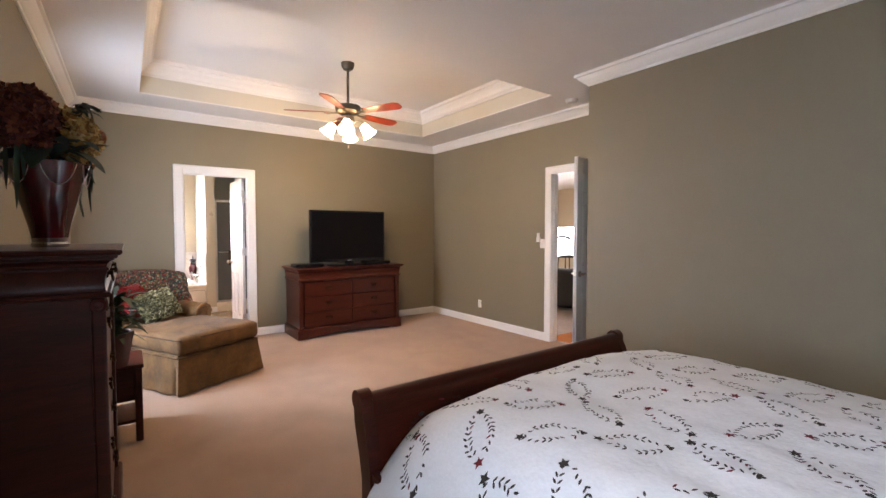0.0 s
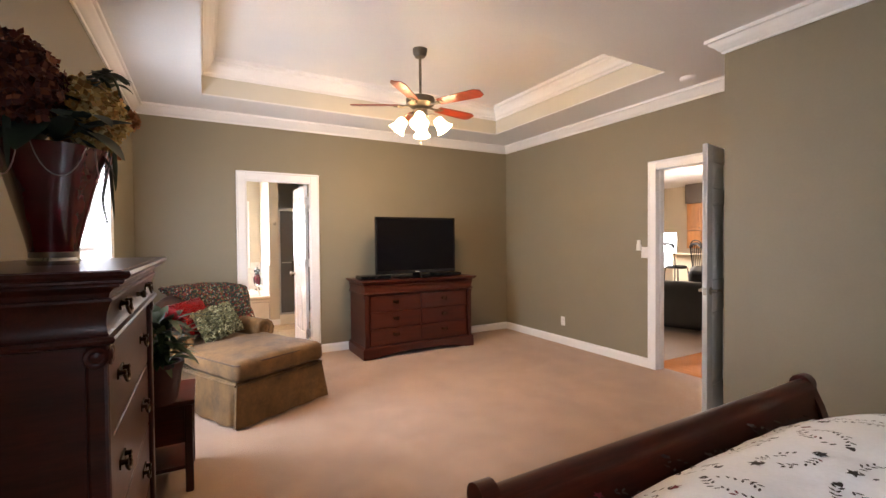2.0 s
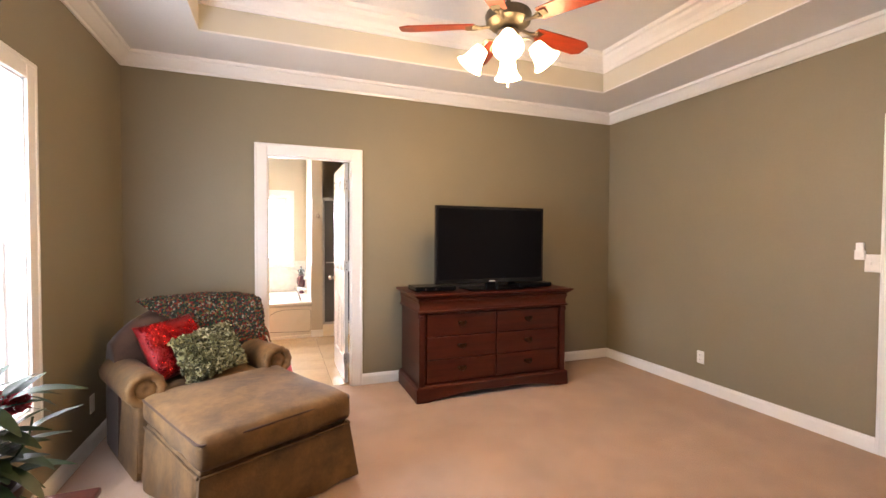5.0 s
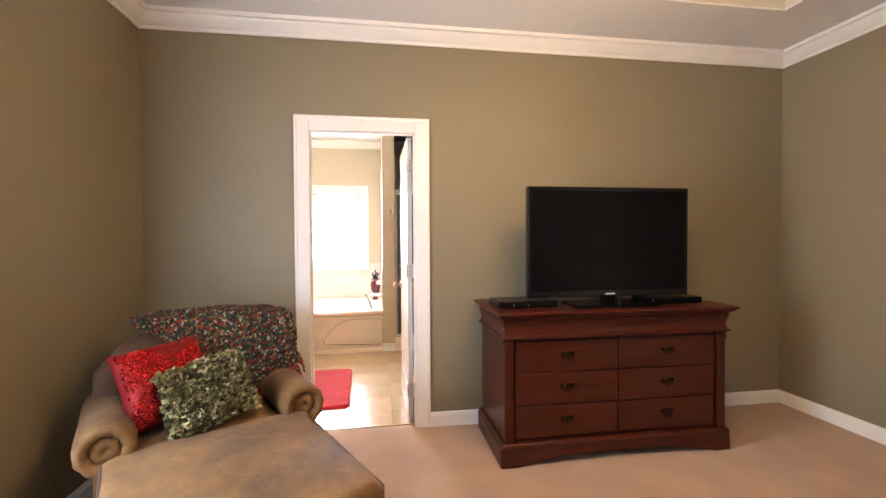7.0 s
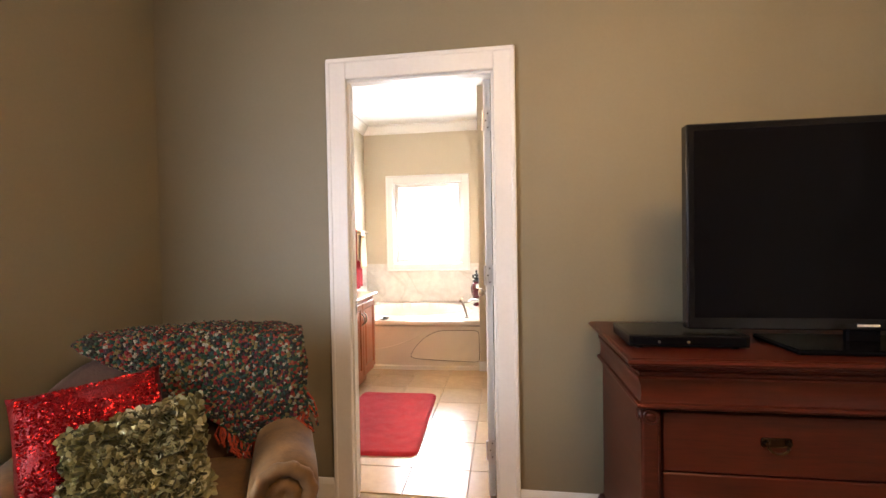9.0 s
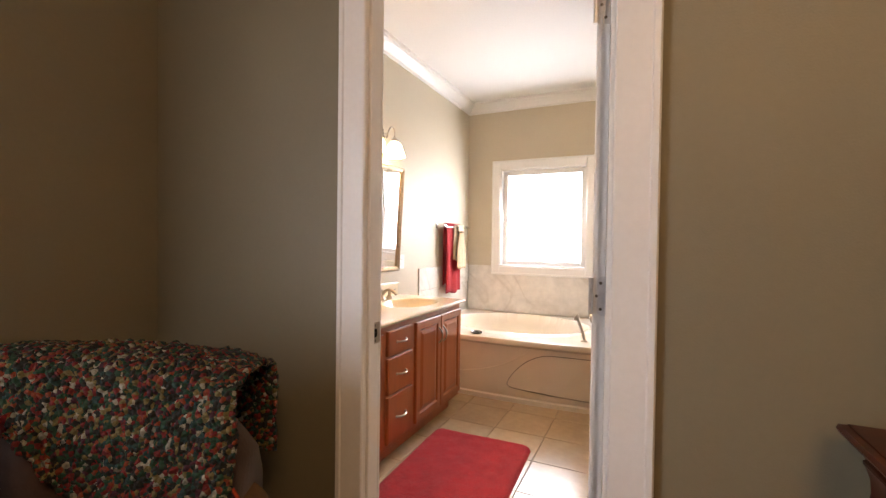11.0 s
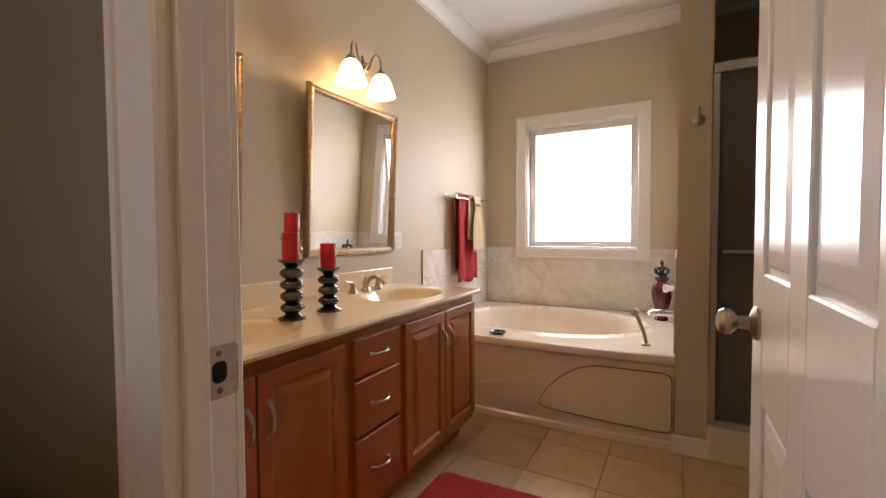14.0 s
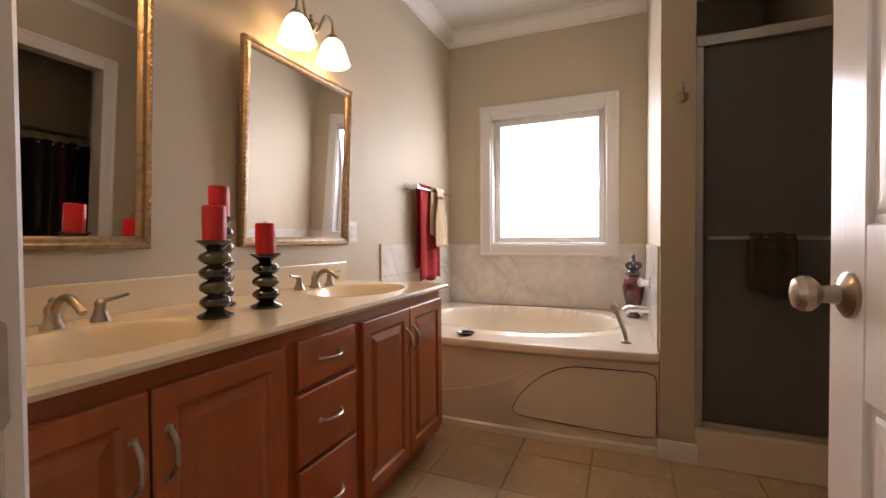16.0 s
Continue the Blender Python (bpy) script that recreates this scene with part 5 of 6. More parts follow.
def arc_pull(c, along_z, parent):
    L = 0.048
    d = Vector((0, 0, 1)) if along_z else Vector((0, 1, 0))
    c = Vector(c)
    out = Vector((1, 0, 0))
    bm = tube(bez(c - d * L, c - d * L * 0.6 + out * 0.034, c + d * L * 0.6 + out * 0.034, c + d * L, 10), 0.0055, 8)
    for s in (-1, 1):
        lathe([(0.001, 0), (0.009, 0), (0.007, 0.004), (0.001, 0.005)], 10, Matrix.Translation(c + d * L * s) @ pose(0, 0, 0, 0, 90, 0), bm)
    part("pull", bm, NICKEL, parent, "curved nickel pull", 40)


def raised_front(name, y0, y1, z0, z1, pull):
    """A raised-panel front on the cabinet's face."""
    f = VX
    st = 0.055 if name == "door" else 0.0
    own = bmesh.new()
    levels = ((0.0, 0.0), (0.0, 0.016), (0.004, 0.019))
    if st:
        levels += ((st - 0.010, 0.019), (st, 0.011), (st + 0.006, 0.011), (st + 0.030, 0.0185))
    else:
        levels += ((0.012, 0.0195),)
    rings = [[own.verts.new((f + d, y, z)) for y, z in ((y0 + i, z0 + i), (y1 - i, z0 + i), (y1 - i, z1 - i), (y0 + i, z1 - i))] for i, d in levels]
    for a, b in zip(rings, rings[1:]):
        for k in range(4):
            own.faces.new((a[k], a[(k + 1) % 4], b[(k + 1) % 4], b[k]))
    own.faces.new(rings[-1])
    bmesh.ops.recalc_face_normals(own, faces=own.faces[:])
    ob = part(name, own, HONEY, van)
    if pull == "left":
        arc_pull((f + 0.019, y0 + 0.03, z1 - 0.13), True, ob)
    elif pull == "right":
        arc_pull((f + 0.019, y1 - 0.03, z1 - 0.13), True, ob)
    else:
        arc_pull((f + 0.0195, (y0 + y1) / 2, (z0 + z1) / 2), False, ob)


for y0, y1, pull in ((7.165, 7.476, "right"), (7.482, 7.828, "left"), (8.186, 8.523, "right"), (8.529, 8.860, "left")):
    raised_front("door", y0, y1, 0.135, 0.745, pull)
for z0, z1 in ((0.135, 0.390), (0.404, 0.600), (0.614, 0.748)):
    raised_front("drawer", 7.872, 8.140, z0, z1, "mid")

# cultured marble top with two moulded basins
top = thing("countertop", pose(X0, 0, 0), "cream cultured marble vanity top with two moulded basins", "countertop")
own = bmesh.new()
TX, TYA, TYB = 0.600, BY0 + 0.006, 8.892
BASINS = [(0.335, 7.56), (0.335, 8.535)]


def top_z(x, y):
    z = VZ
    for bx, by in BASINS:
        d = math.hypot((x - bx) / 0.165, (y - by) / 0.225)
        if d < 1.08:
            k = min(1.0, (1.08 - d) / 0.75)
            z = VZ - 0.115 * (1 - (1 - k) ** 2.2)
    return z


NXT, NYT = 62, 170
rows = [[own.verts.new((TX * i / NXT, TYA + (TYB - TYA) * j / NYT, top_z(TX * i / NXT, TYA + (TYB - TYA) * j / NYT))) for i in range(NXT + 1)] for j in range(NYT + 1)]
for a, b in zip(rows, rows[1:]):
    for i in range(NXT):
        own.faces.new((a[i], a[i + 1], b[i + 1], b[i]))
for edge in ([r[-1] for r in rows], [v for v in rows[-1]][::-1]):
    lo = [own.verts.new((v.co.x + (0.006 if v.co.x > TX - 0.001 else 0), v.co.y, VZ - 0.010)) for v in edge]
    lo2 = [own.verts.new((v.co.x, v.co.y, VZ - 0.021)) for v in edge]
    for p, q in ((edge, lo), (lo, lo2)):
        for i in range(len(p) - 1):
            own.faces.new((p[i], q[i], q[i + 1], p[i + 1]))
bmesh.ops.recalc_face_normals(own, faces=own.faces[:])
part("basin_top", own, CREAM, top, smooth=50)
part("backsplash", box(0.0, 0.022, TYA, TYB, VZ - 0.002, VZ + 0.10, 0.006, 2), CREAM, top)
for bx, by in BASINS:
    part("drain", lathe([(0.001, 0), (0.022, 0), (0.024, 0.004), (0.001, 0.006)], 18, pose(bx, by, VZ - 0.114)), NICKEL, top, "nickel drain", 40)


def faucet(y):
    t = thing("basin_faucet", pose(X0 + 0.10, y, VZ), "brushed nickel widespread faucet with two lever handles", "faucet", "vanity faucets")
    bm = lathe([(0.001, 0), (0.027, 0), (0.027, 0.006), (0.020, 0.014), (0.016, 0.030), (0.017, 0.05), (0.012, 0.058), (0.007, 0.066), (0.009, 0.072), (0.001, 0.078)], 18)
    tube(bez((0.0, 0, 0.03), (0.03, 0, 0.085), (0.075, 0, 0.095), (0.125, 0, 0.045), 12), 0.012, 10, bm, None, 0.8)
    part("spout", bm, NICKEL, t, smooth=45)
    for s in (-1, 1):
        bm = lathe([(0.001, 0), (0.025, 0), (0.024, 0.006), (0.018, 0.018), (0.012, 0.040), (0.014, 0.048), (0.010, 0.056), (0.001, 0.060)], 18, pose(0, s * 0.105, 0))
        tube([(0, s * 0.10, 0.054), (0.006, s * 0.13, 0.058), (0.010, s * 0.17, 0.066)], 0.007, 8, bm, None, 0.75)
        part("lever_handle", bm, NICKEL, t, smooth=45)


for bx, by in BASINS:
    faucet(by)


def mirror(y0, y1, z0, z1):
    t = thing("framed_mirror", pose(X0 + 0.020, (y0 + y1) / 2, (z0 + z1) / 2, 0, 0, -90) @ pose(0, 0, 0, -2.8, 0, 0), "wall mirror in a carved antique gilt frame", "mirror", "vanity mirrors")
    w, h = (y1 - y0) / 2, (z1 - z0) / 2
    prof = [(0.0, 0.0), (0.0, 0.022), (0.006, 0.030), (0.014, 0.030), (0.020, 0.024), (0.030, 0.022), (0.036, 0.016), (0.038, 0.010), (0.038, 0.0)]
    own = bmesh.new()
    rings = [[own.verts.new((x, d, z)) for x, z in ((-w + i, -h + i), (w - i, -h + i), (w - i, h - i), (-w + i, h - i))] for i, d in prof]
    for a, b in zip(rings, rings[1:]):
        for k in range(4):
            own.faces.new((a[k], a[(k + 1) % 4], b[(k + 1) % 4], b[k]))
    bmesh.ops.recalc_face_normals(own, faces=own.faces[:])
    fr = part("frame", own, GILT, t)
    bead = bmesh.new()
    n = 44
    for i in range(n):
        for sx in (-1, 1):
            lathe([(0.001, -0.002), (0.0045, 0.0), (0.001, 0.004)], 6, pose(sx * (w - 0.010), 0.030, -h + 0.02 + (2 * h - 0.04) * i / (n - 1), -90, 0, 0), bead)
    tagged(part("beading", bead, GILT, fr), kind="stuff")
    part("glass", box(-w + 0.034, w - 0.034, 0.004, 0.009, -h + 0.034, h - 0.034), MIRROR, t)
    return t


mirror(8.195, 8.90, 1.00, 1.815)
mirror(7.155, 7.853, 1.00, 1.815)


def sconce(y):
    t = thing("vanity_light", pose(X0, y, 1.985), "two-arm nickel vanity light with lit frosted bell shades", "wall light", "vanity lights")
    bm = lathe([(0.001, 0), (0.058, 0), (0.056, 0.008), (0.040, 0.018), (0.018, 0.024), (0.016, 0.07), (0.022, 0.076), (0.020, 0.094), (0.008, 0.102), (0.001, 0.106)], 24, pose(0, 0, 0, 0, 90, 0))
    lathe([(0.001, -0.022), (0.008, -0.018), (0.012, 0), (0.014, 0.012), (0.006, 0.024), (0.009, 0.034), (0.001, 0.044)], 14, pose(0.085, 0, 0.02), bm)
    part("backplate", bm, NICKEL, t, smooth=40)
    for s in (-1, 1):
        bm = tube(bez((0.085, 0, 0.0), (0.09, s * 0.055, -0.06), (0.10, s * 0.05, 0.125), (0.11, s * 0.105, 0.085), 14) + bez((0.11, s * 0.105, 0.085), (0.112, s * 0.122, 0.076), (0.11, s * 0.123, 0.05), (0.11, s * 0.123, 0.01), 6)[1:], 0.0065, 8)
        tube(bez((0.085, s * 0.01, 0.01), (0.09, s * 0.03, 0.05), (0.10, s * 0.055, 0.03), (0.10, s * 0.04, 0.005), 8), 0.0045, 6, bm)
        lathe([(0.001, 0.024), (0.010, 0.022), (0.018, 0.012), (0.026, 0.006), (0.030, -0.010), (0.001, -0.012)], 16, pose(0.11, s * 0.123, 0.0), bm)
        a = part("arm", bm, NICKEL, t, smooth=45)
        part("shade", lathe([(0.026, -0.008), (0.040, -0.020), (0.054, -0.044), (0.064, -0.075), (0.074, -0.108), (0.080, -0.122), (0.077, -0.124), (0.058, -0.075), (0.034, -0.022)], 28, pose(0.11, s * 0.123, 0)), BATHSHADE, a, "lit frosted bell shade", 60)
        p = t.matrix_world @ Vector((0.11, s * 0.123, -0.135))
        lamp("vanity_bulb", "POINT", 10.5, WARM, Matrix.Translation(p), 0.04)


sconce(8.55)
sconce(7.50)


def candle(x, y, h, wax, rings, w=0.03):
    t = thing("candle_holder", pose(x, y, VZ), "dark glazed bubble candlestick with a red pillar candle", "candle holder", "candles on the vanity")
    part("foot", lathe([(0.001, 0), (0.047, 0), (0.048, 0.008), (0.030, 0.016), (0.020, 0.024), (0.001, 0.026)], 28), GLAZE, t, smooth=45)
    step = (h - 0.05) / rings
    for k in range(rings):
        z = 0.022 + step * (k + 0.5)
        prof = [(0.018 + 0.024 * math.sin(math.pi * i / 8) ** 0.7 if 0 < i < 8 else 0.018, z - step * 0.5 + step * i / 8) for i in range(9)]
        part("bubble", lathe(prof, 28), GLAZEGREEN if k % 2 else GLAZE, t, "brown and olive glazed bubble" if k % 2 else "", 60)
    part("cup", lathe([(0.018, h - 0.030), (0.030, h - 0.016), (0.046, h - 0.004), (0.047, h), (0.030, h - 0.003), (0.001, h - 0.004)], 28), GLAZE, t, smooth=45)
    part("candle", lathe([(0.001, h - 0.004), (w, h - 0.004), (w + 0.001, h + wax * 0.5), (w, h + wax - 0.002), (w - 0.004, h + wax), (w - 0.008, h + wax - 0.006), (0.001, h + wax - 0.008)], 28), WAX, t, "red pillar candle", 50)
    part("wick", tube([(0, 0, h + wax - 0.008), (0.001, 0, h + wax + 0.006)], 0.0012, 5), BLACK, t)


candle(0.40, 7.82, 0.214, 0.096, 4)
candle(0.235, 7.975, 0.290, 0.100, 5)
candle(0.40, 8.005, 0.172, 0.096, 3)

# ---- bathtub ----
tub = thing("bathtub", pose(0, 0, 0), "almond acrylic alcove bathtub with a bowed apron and deck", "bathtub")
TZR = 0.488
A0, A1, B1 = X0 + 0.003, PX0 - 0.003, BY1 - 0.003


def tub_front(x):
    """The deck's bowed front edge in plan."""
    u = (x - A0) / (A1 - A0)
    return 9.150 + 0.035 * (2 * u - 1) ** 2


own = bmesh.new()
NXB, NYB = 90, 64
cx, cy = (A0 + A1) / 2 - 0.03, 9.82


def tub_z(x, y):
    d = math.hypot((x - cx) / 0.63, (y - cy) / 0.47)
    if d > 1:
        return TZR + (0.010 if 1.0 < d < 1.06 else 0)
    k = min(1, (1 - d) / 0.42)
    return TZR - 0.38 * (1 - (1 - k) ** 2)


rows = []
for j in range(NYB + 1):
    v = j / NYB
    row = []
    for i in range(NXB + 1):
        x = A0 + (A1 - A0) * i / NXB
        f = tub_front(x)
        y = f + (B1 - f) * v
        row.append(own.verts.new((x, y, tub_z(x, y))))
    rows.append(row)
for a, b in zip(rows, rows[1:]):
    for i in range(NXB):
        own.faces.new((a[i], a[i + 1], b[i + 1], b[i]))
part("basin", own, TUBMAT, tub, smooth=50)
prof = [(0.0, TZR), (-0.012, TZR - 0.004), (-0.018, TZR - 0.016), (-0.016, TZR - 0.040), (0.0, TZR - 0.052), (0.012, TZR - 0.06), (0.016, 0.04), (0.004, 0.03), (0.0, 0.0)]
own = bmesh.new()
cols = []
for i in range(61):
    x = A0 + (A1 - A0) * i / 60
    f = tub_front(x)
    cols.append([own.verts.new((x, f + d, z)) for d, z in prof])
for a, b in zip(cols, cols[1:]):
    for k in range(len(prof) - 1):
        own.faces.new((a[k], a[k + 1], b[k + 1], b[k]))
bmesh.ops.recalc_face_normals(own, faces=own.faces[:])
part("apron", own, TUBMAT, tub, smooth=35)
# access panel with a curved top, and the moulded line beside it
outline = bez((0.915, 0, 0.135), (0.93, 0, 0.20), (1.06, 0, 0.375), (1.24, 0, 0.388), 14) + [Vector((1.55, 0, 0.388)), Vector((1.583, 0, 0.375)), Vector((1.590, 0, 0.35)), Vector((1.590, 0, 0.11)), Vector((1.582, 0, 0.088)), Vector((1.55, 0, 0.082))] + bez((1.30, 0, 0.092), (1.1, 0, 0.10), (0.98, 0, 0.108), (0.935, 0, 0.116), 6)
own = bmesh.new()
front = [own.verts.new((p.x, tub_front(p.x) + 0.006, p.z)) for p in outline]
back = [own.verts.new((p.x, tub_front(p.x) + 0.02, p.z)) for p in outline]
own.faces.new(front)
for i in range(len(outline)):
    j = (i + 1) % len(outline)
    own.faces.new((front[i], front[j], back[j], back[i]))
bmesh.ops.recalc_face_normals(own, faces=own.faces[:])
acc = part("access_panel", own, TUBMAT, tub, "moulded access panel")
part("panel_gap", tube([(p.x, tub_front(p.x) + 0.010, p.z) for p in outline + outline[:1]], 0.0042, 6), BRASS, acc, "dark joint round the panel", 60)
part("apron_bead", tube([(x, tub_front(x) + 0.012, 0.452 - 0.006 * max(0, x - 0.4)) for x in (A0 + 0.05 + 1.0 * i / 20 for i in range(21))], 0.006, 6), TUBMAT, tub, smooth=60)
bm = bmesh.new()
for i in range(2):
    own = tube(bez((0.25, 0, 0.16 + 0.02 * i), (0.55, 0, 0.17), (0.85, 0, 0.22), (1.08, 0, 0.40 + 0.01 * i), 20), 0.004, 6)
    for v in own.verts:
        v.co.y += tub_front(v.co.x) + 0.0145
    join(bm, own)
part("apron_swirl", bm, TUBMAT, tub, smooth=60)

# tub fittings
t = thing("hand_shower", pose(1.462, 9.345, TZR), "nickel hand shower standing on the tub deck", "hand shower")
part("deck_flange", lathe([(0.001, 0), (0.027, 0), (0.026, 0.006), (0.018, 0.014), (0.001, 0.016)], 18), NICKEL, t, smooth=45)
part("wand", tube(bez((0, 0, 0.01), (-0.005, 0, 0.06), (-0.03, 0.01, 0.11), (-0.052, 0.01, 0.165), 10), 0.011, 10, None, None, 1.15), NICKEL, t, smooth=45)
part("spray_head", lathe([(0.001, -0.02), (0.018, -0.02), (0.026, -0.004), (0.026, 0.010), (0.001, 0.014)], 18, pose(-0.062, 0.008, 0.178, 0, -60, 0)), NICKEL, t, smooth=45)
t = thing("tub_spout", pose(PX0, 9.80, 0.60), "chrome wall spout over the bathtub", "tub spout")
part("flange", lathe([(0.001, 0), (0.034, 0), (0.032, 0.008), (0.001, 0.010)], 20, pose(0, 0, 0, 0, -90, 0)), CHROME, t, smooth=45)
part("spout", tube([(0, 0, 0), (-0.07, 0, 0), (-0.13, 0, -0.004), (-0.15, 0, -0.02)], 0.022, 14), CHROME, t, smooth=45)
t = thing("tub_valve", pose(PX0, 9.82, 0.755), "chrome tub valve with a round handle", "tub valve")
part("escutcheon", lathe([(0.001, 0), (0.062, 0), (0.060, 0.006), (0.03, 0.012), (0.001, 0.014)], 26, pose(0, 0, 0, 0, -90, 0)), CHROME, t, smooth=45)
part("handle", lathe([(0.001, 0), (0.018, 0), (0.020, 0.035), (0.028, 0.045), (0.026, 0.065), (0.001, 0.07)], 18, pose(-0.01, 0, 0, 0, -90, 0)), CHROME, t, smooth=45)

urn = thing("lidded_urn", pose(1.512, 10.16, TZR), "tall oxblood lidded urn on the tub deck corner", "urn")
part("body", lathe([(0.001, 0), (0.045, 0), (0.048, 0.012), (0.030, 0.03), (0.028, 0.045), (0.050, 0.09), (0.066, 0.16), (0.070, 0.21), (0.060, 0.25), (0.040, 0.275), (0.044, 0.29), (0.001, 0.292)], 32), REDGLAZE, urn, smooth=50)
lid = part("lid", lathe([(0.046, 0.288), (0.048, 0.298), (0.036, 0.315), (0.022, 0.33), (0.016, 0.345), (0.026, 0.36), (0.024, 0.375), (0.010, 0.39), (0.014, 0.405), (0.006, 0.425), (0.001, 0.432)], 24), GLAZE, urn, "dark carved lid", 50)
for k in range(8):
    a = k * 45
    part("carved_leaf", tube(bez((0.02, 0, 0.325), (0.055, 0, 0.33), (0.058, 0, 0.37), (0.024, 0, 0.372), 6), 0.007, 6, None, pose(0, 0, 0, 0, 0, a)), GLAZE, lid, smooth=60)

soap = thing("soap_dish", pose(0.63, 9.235, TZR), "small dark dish on the tub deck", "soap dish")
part("dish", lathe([(0.001, 0), (0.04, 0), (0.052, 0.012), (0.050, 0.014), (0.036, 0.006), (0.001, 0.005)], 22), GLAZE, soap, smooth=45)

# towel bar with tied towels
bar = thing("towel_bar", pose(X0, 9.615, 1.392), "double chrome towel bar on the bathroom wall", "towel bar")
for y in (0.0, 0.60):
    bm = lathe([(0.001, 0), (0.026, 0), (0.025, 0.006), (0.012, 0.012), (0.010, 0.10), (0.001, 0.102)], 18, pose(0, y, 0, 0, 90, 0))
    part("post", bm, CHROME, bar, smooth=45)
part("rail", tube([(0.055, -0.01, 0.0), (0.055, 0.61, 0.0)], 0.008, 10), CHROME, bar, smooth=45)
part("front_rail", tube([(0.095, -0.01, -0.012), (0.095, 0.61, -0.012)], 0.008, 10), CHROME, bar, smooth=45)


def hanging(name, y0, y1, ztop, zbot, x, mat, label, gather=0.0, folds=5, seed=0.0):
    """A cloth hung over a rail: front and back falls with soft folds."""
    t = thing(name, pose(X0, 0, 0), label, "towel")
    own = bmesh.new()
    rows = []
    n, m = 26, 40
    for j in range(m + 1):
        v = j / m
        row = []
        for i in range(n + 1):
            u = i / n
            w = 1 - gather * math.exp(-((v - 0.62) / 0.10) ** 2)
            y = (y0 + y1) / 2 + (y1 - y0) * (u - 0.5) * w * (1 + 0.12 * abs(v - 0.5))
            if v < 0.45:
                z, xx = zbot + 0.08 + (ztop - zbot - 0.08) * v / 0.45, x - 0.014
            elif v < 0.55:
                a = (v - 0.45) / 0.1 * math.pi
                z, xx = ztop + 0.012 * math.sin(a), x - 0.014 * math.cos(a)
            else:
                z, xx = ztop - (ztop - zbot) * (v - 0.55) / 0.45, x + 0.014 + 0.012 * (v - 0.55)
            xx += 0.010 * math.sin(u * folds * 2 * math.pi + seed) * min(1, abs(v - 0.5) * 4) * (1 if v > 0.5 else -0.3)
            row.append(own.verts.new((xx, y, z + (0.012 * math.sin(u * 9 + seed) if j in (0, m) else 0))))
        rows.append(row)
    for a, b in zip(rows, rows[1:]):
        for i in range(n):
            own.faces.new((a[i], a[i + 1], b[i + 1], b[i]))
    ob = part("cloth", own, mat, t, smooth=80)
    s = ob.modifiers.new("thickness", "SOLIDIFY")
    s.thickness, s.offset = 0.007, 0
    return t


hanging("red_towel", 9.685, 10.01, 1.404, 0.735, 0.062, REDTOWEL, "dark red bath towel folded over the towel bar", 0, 2)
w = hanging("hand_towel", 9.835, 10.035, 1.392, 0.97, 0.106, CREAMCLOTH, "cream hand towel tied with a gold ring", 0.55, 3, 1.0)
part("napkin_ring", lathe([(0.026, -0.010), (0.030, -0.006), (0.030, 0.006), (0.026, 0.010), (0.022, 0.0)], 20, pose(0.121, 9.935, 1.335)), GILT, w, "gold ring round the towel", 50)

# robe hook
hk = thing("robe_hook", pose(1.688, PY0, 1.655), "brushed nickel robe hook on the end wall", "hook")
part("rose", lathe([(0.001, 0), (0.028, 0), (0.027, 0.006), (0.012, 0.012), (0.001, 0.014)], 20, pose(0, 0, 0, 90, 0, 0)), NICKEL, hk, smooth=45)
bm = tube(bez((0, -0.01, 0), (0, -0.03, -0.03), (0, -0.055, -0.03), (0, -0.055, 0.0), 8), 0.007, 8)
tube(bez((0, -0.01, 0.0), (0, -0.03, 0.01), (0, -0.045, 0.02), (0, -0.05, 0.05), 8), 0.006, 8, bm)
part("hook", bm, NICKEL, hk, smooth=45)

# ---- shower ----
SX0, SX1, SY = PX1, BX1, 9.215
structure("shower_curb", box(SX0, SX1, PY0 - 0.012, PY0 + 0.10, 0, 0.165, 0.006, 2), TUBMAT, "almond shower curb")
enc = thing("shower_enclosure", pose(0, SY, 0), "bronze glass shower door in a satin aluminium frame", "shower door")
ALU = material("satin_aluminium", (0.52, 0.49, 0.45), 0.3, 1.0, var=0.05, scale=20)
SZ1 = 1.905
for a, b in ((SX0 + 0.002, SX0 + 0.034), (SX1 - 0.034, SX1 - 0.002)):
    part("wall_channel", box(a, b, -0.025, 0.025, 0.166, SZ1, 0.003, 1), ALU, enc)
part("header", box(SX0 + 0.002, SX1 - 0.002, -0.030, 0.030, SZ1 - 0.035, SZ1 + 0.015, 0.006, 2), ALU, enc)
part("sill", box(SX0 + 0.034, SX1 - 0.034, -0.025, 0.025, 0.166, 0.19, 0.003, 1), ALU, enc)
part("glass_panel", box(SX0 + 0.034, SX1 - 0.034, -0.004, 0.004, 0.19, SZ1 - 0.035), BRONZEGLASS, enc, "dark bronze obscure glass")
bm = tube([(SX0 + 0.05, -0.055, 1.02), (SX1 - 0.05, -0.055, 1.02)], 0.008, 10)
for x in (SX0 + 0.06, SX1 - 0.06):
    tube([(x, 0, 1.02), (x, -0.055, 1.02)], 0.007, 8, bm)
part("towel_rail", bm, ALU, enc, "satin towel rail across the glass", 45)
hang = thing("washcloth", pose(0, SY - 0.055, 0), "brown washcloth hung on the shower rail", "washcloth")
own = bmesh.new()
rows = []
for j in range(25):
    v = j / 24
    L = (v - 0.5) * 0.48
    rows.append([own.verts.new((1.945 + 0.16 * i / 14, (0.013 if L < 0 else -0.013) * (1 + 0.3 * math.sin(i)) * min(1, abs(L) * 30), 1.034 - abs(L) + 0.004 * math.sin(i * 0.9))) for i in range(15)])
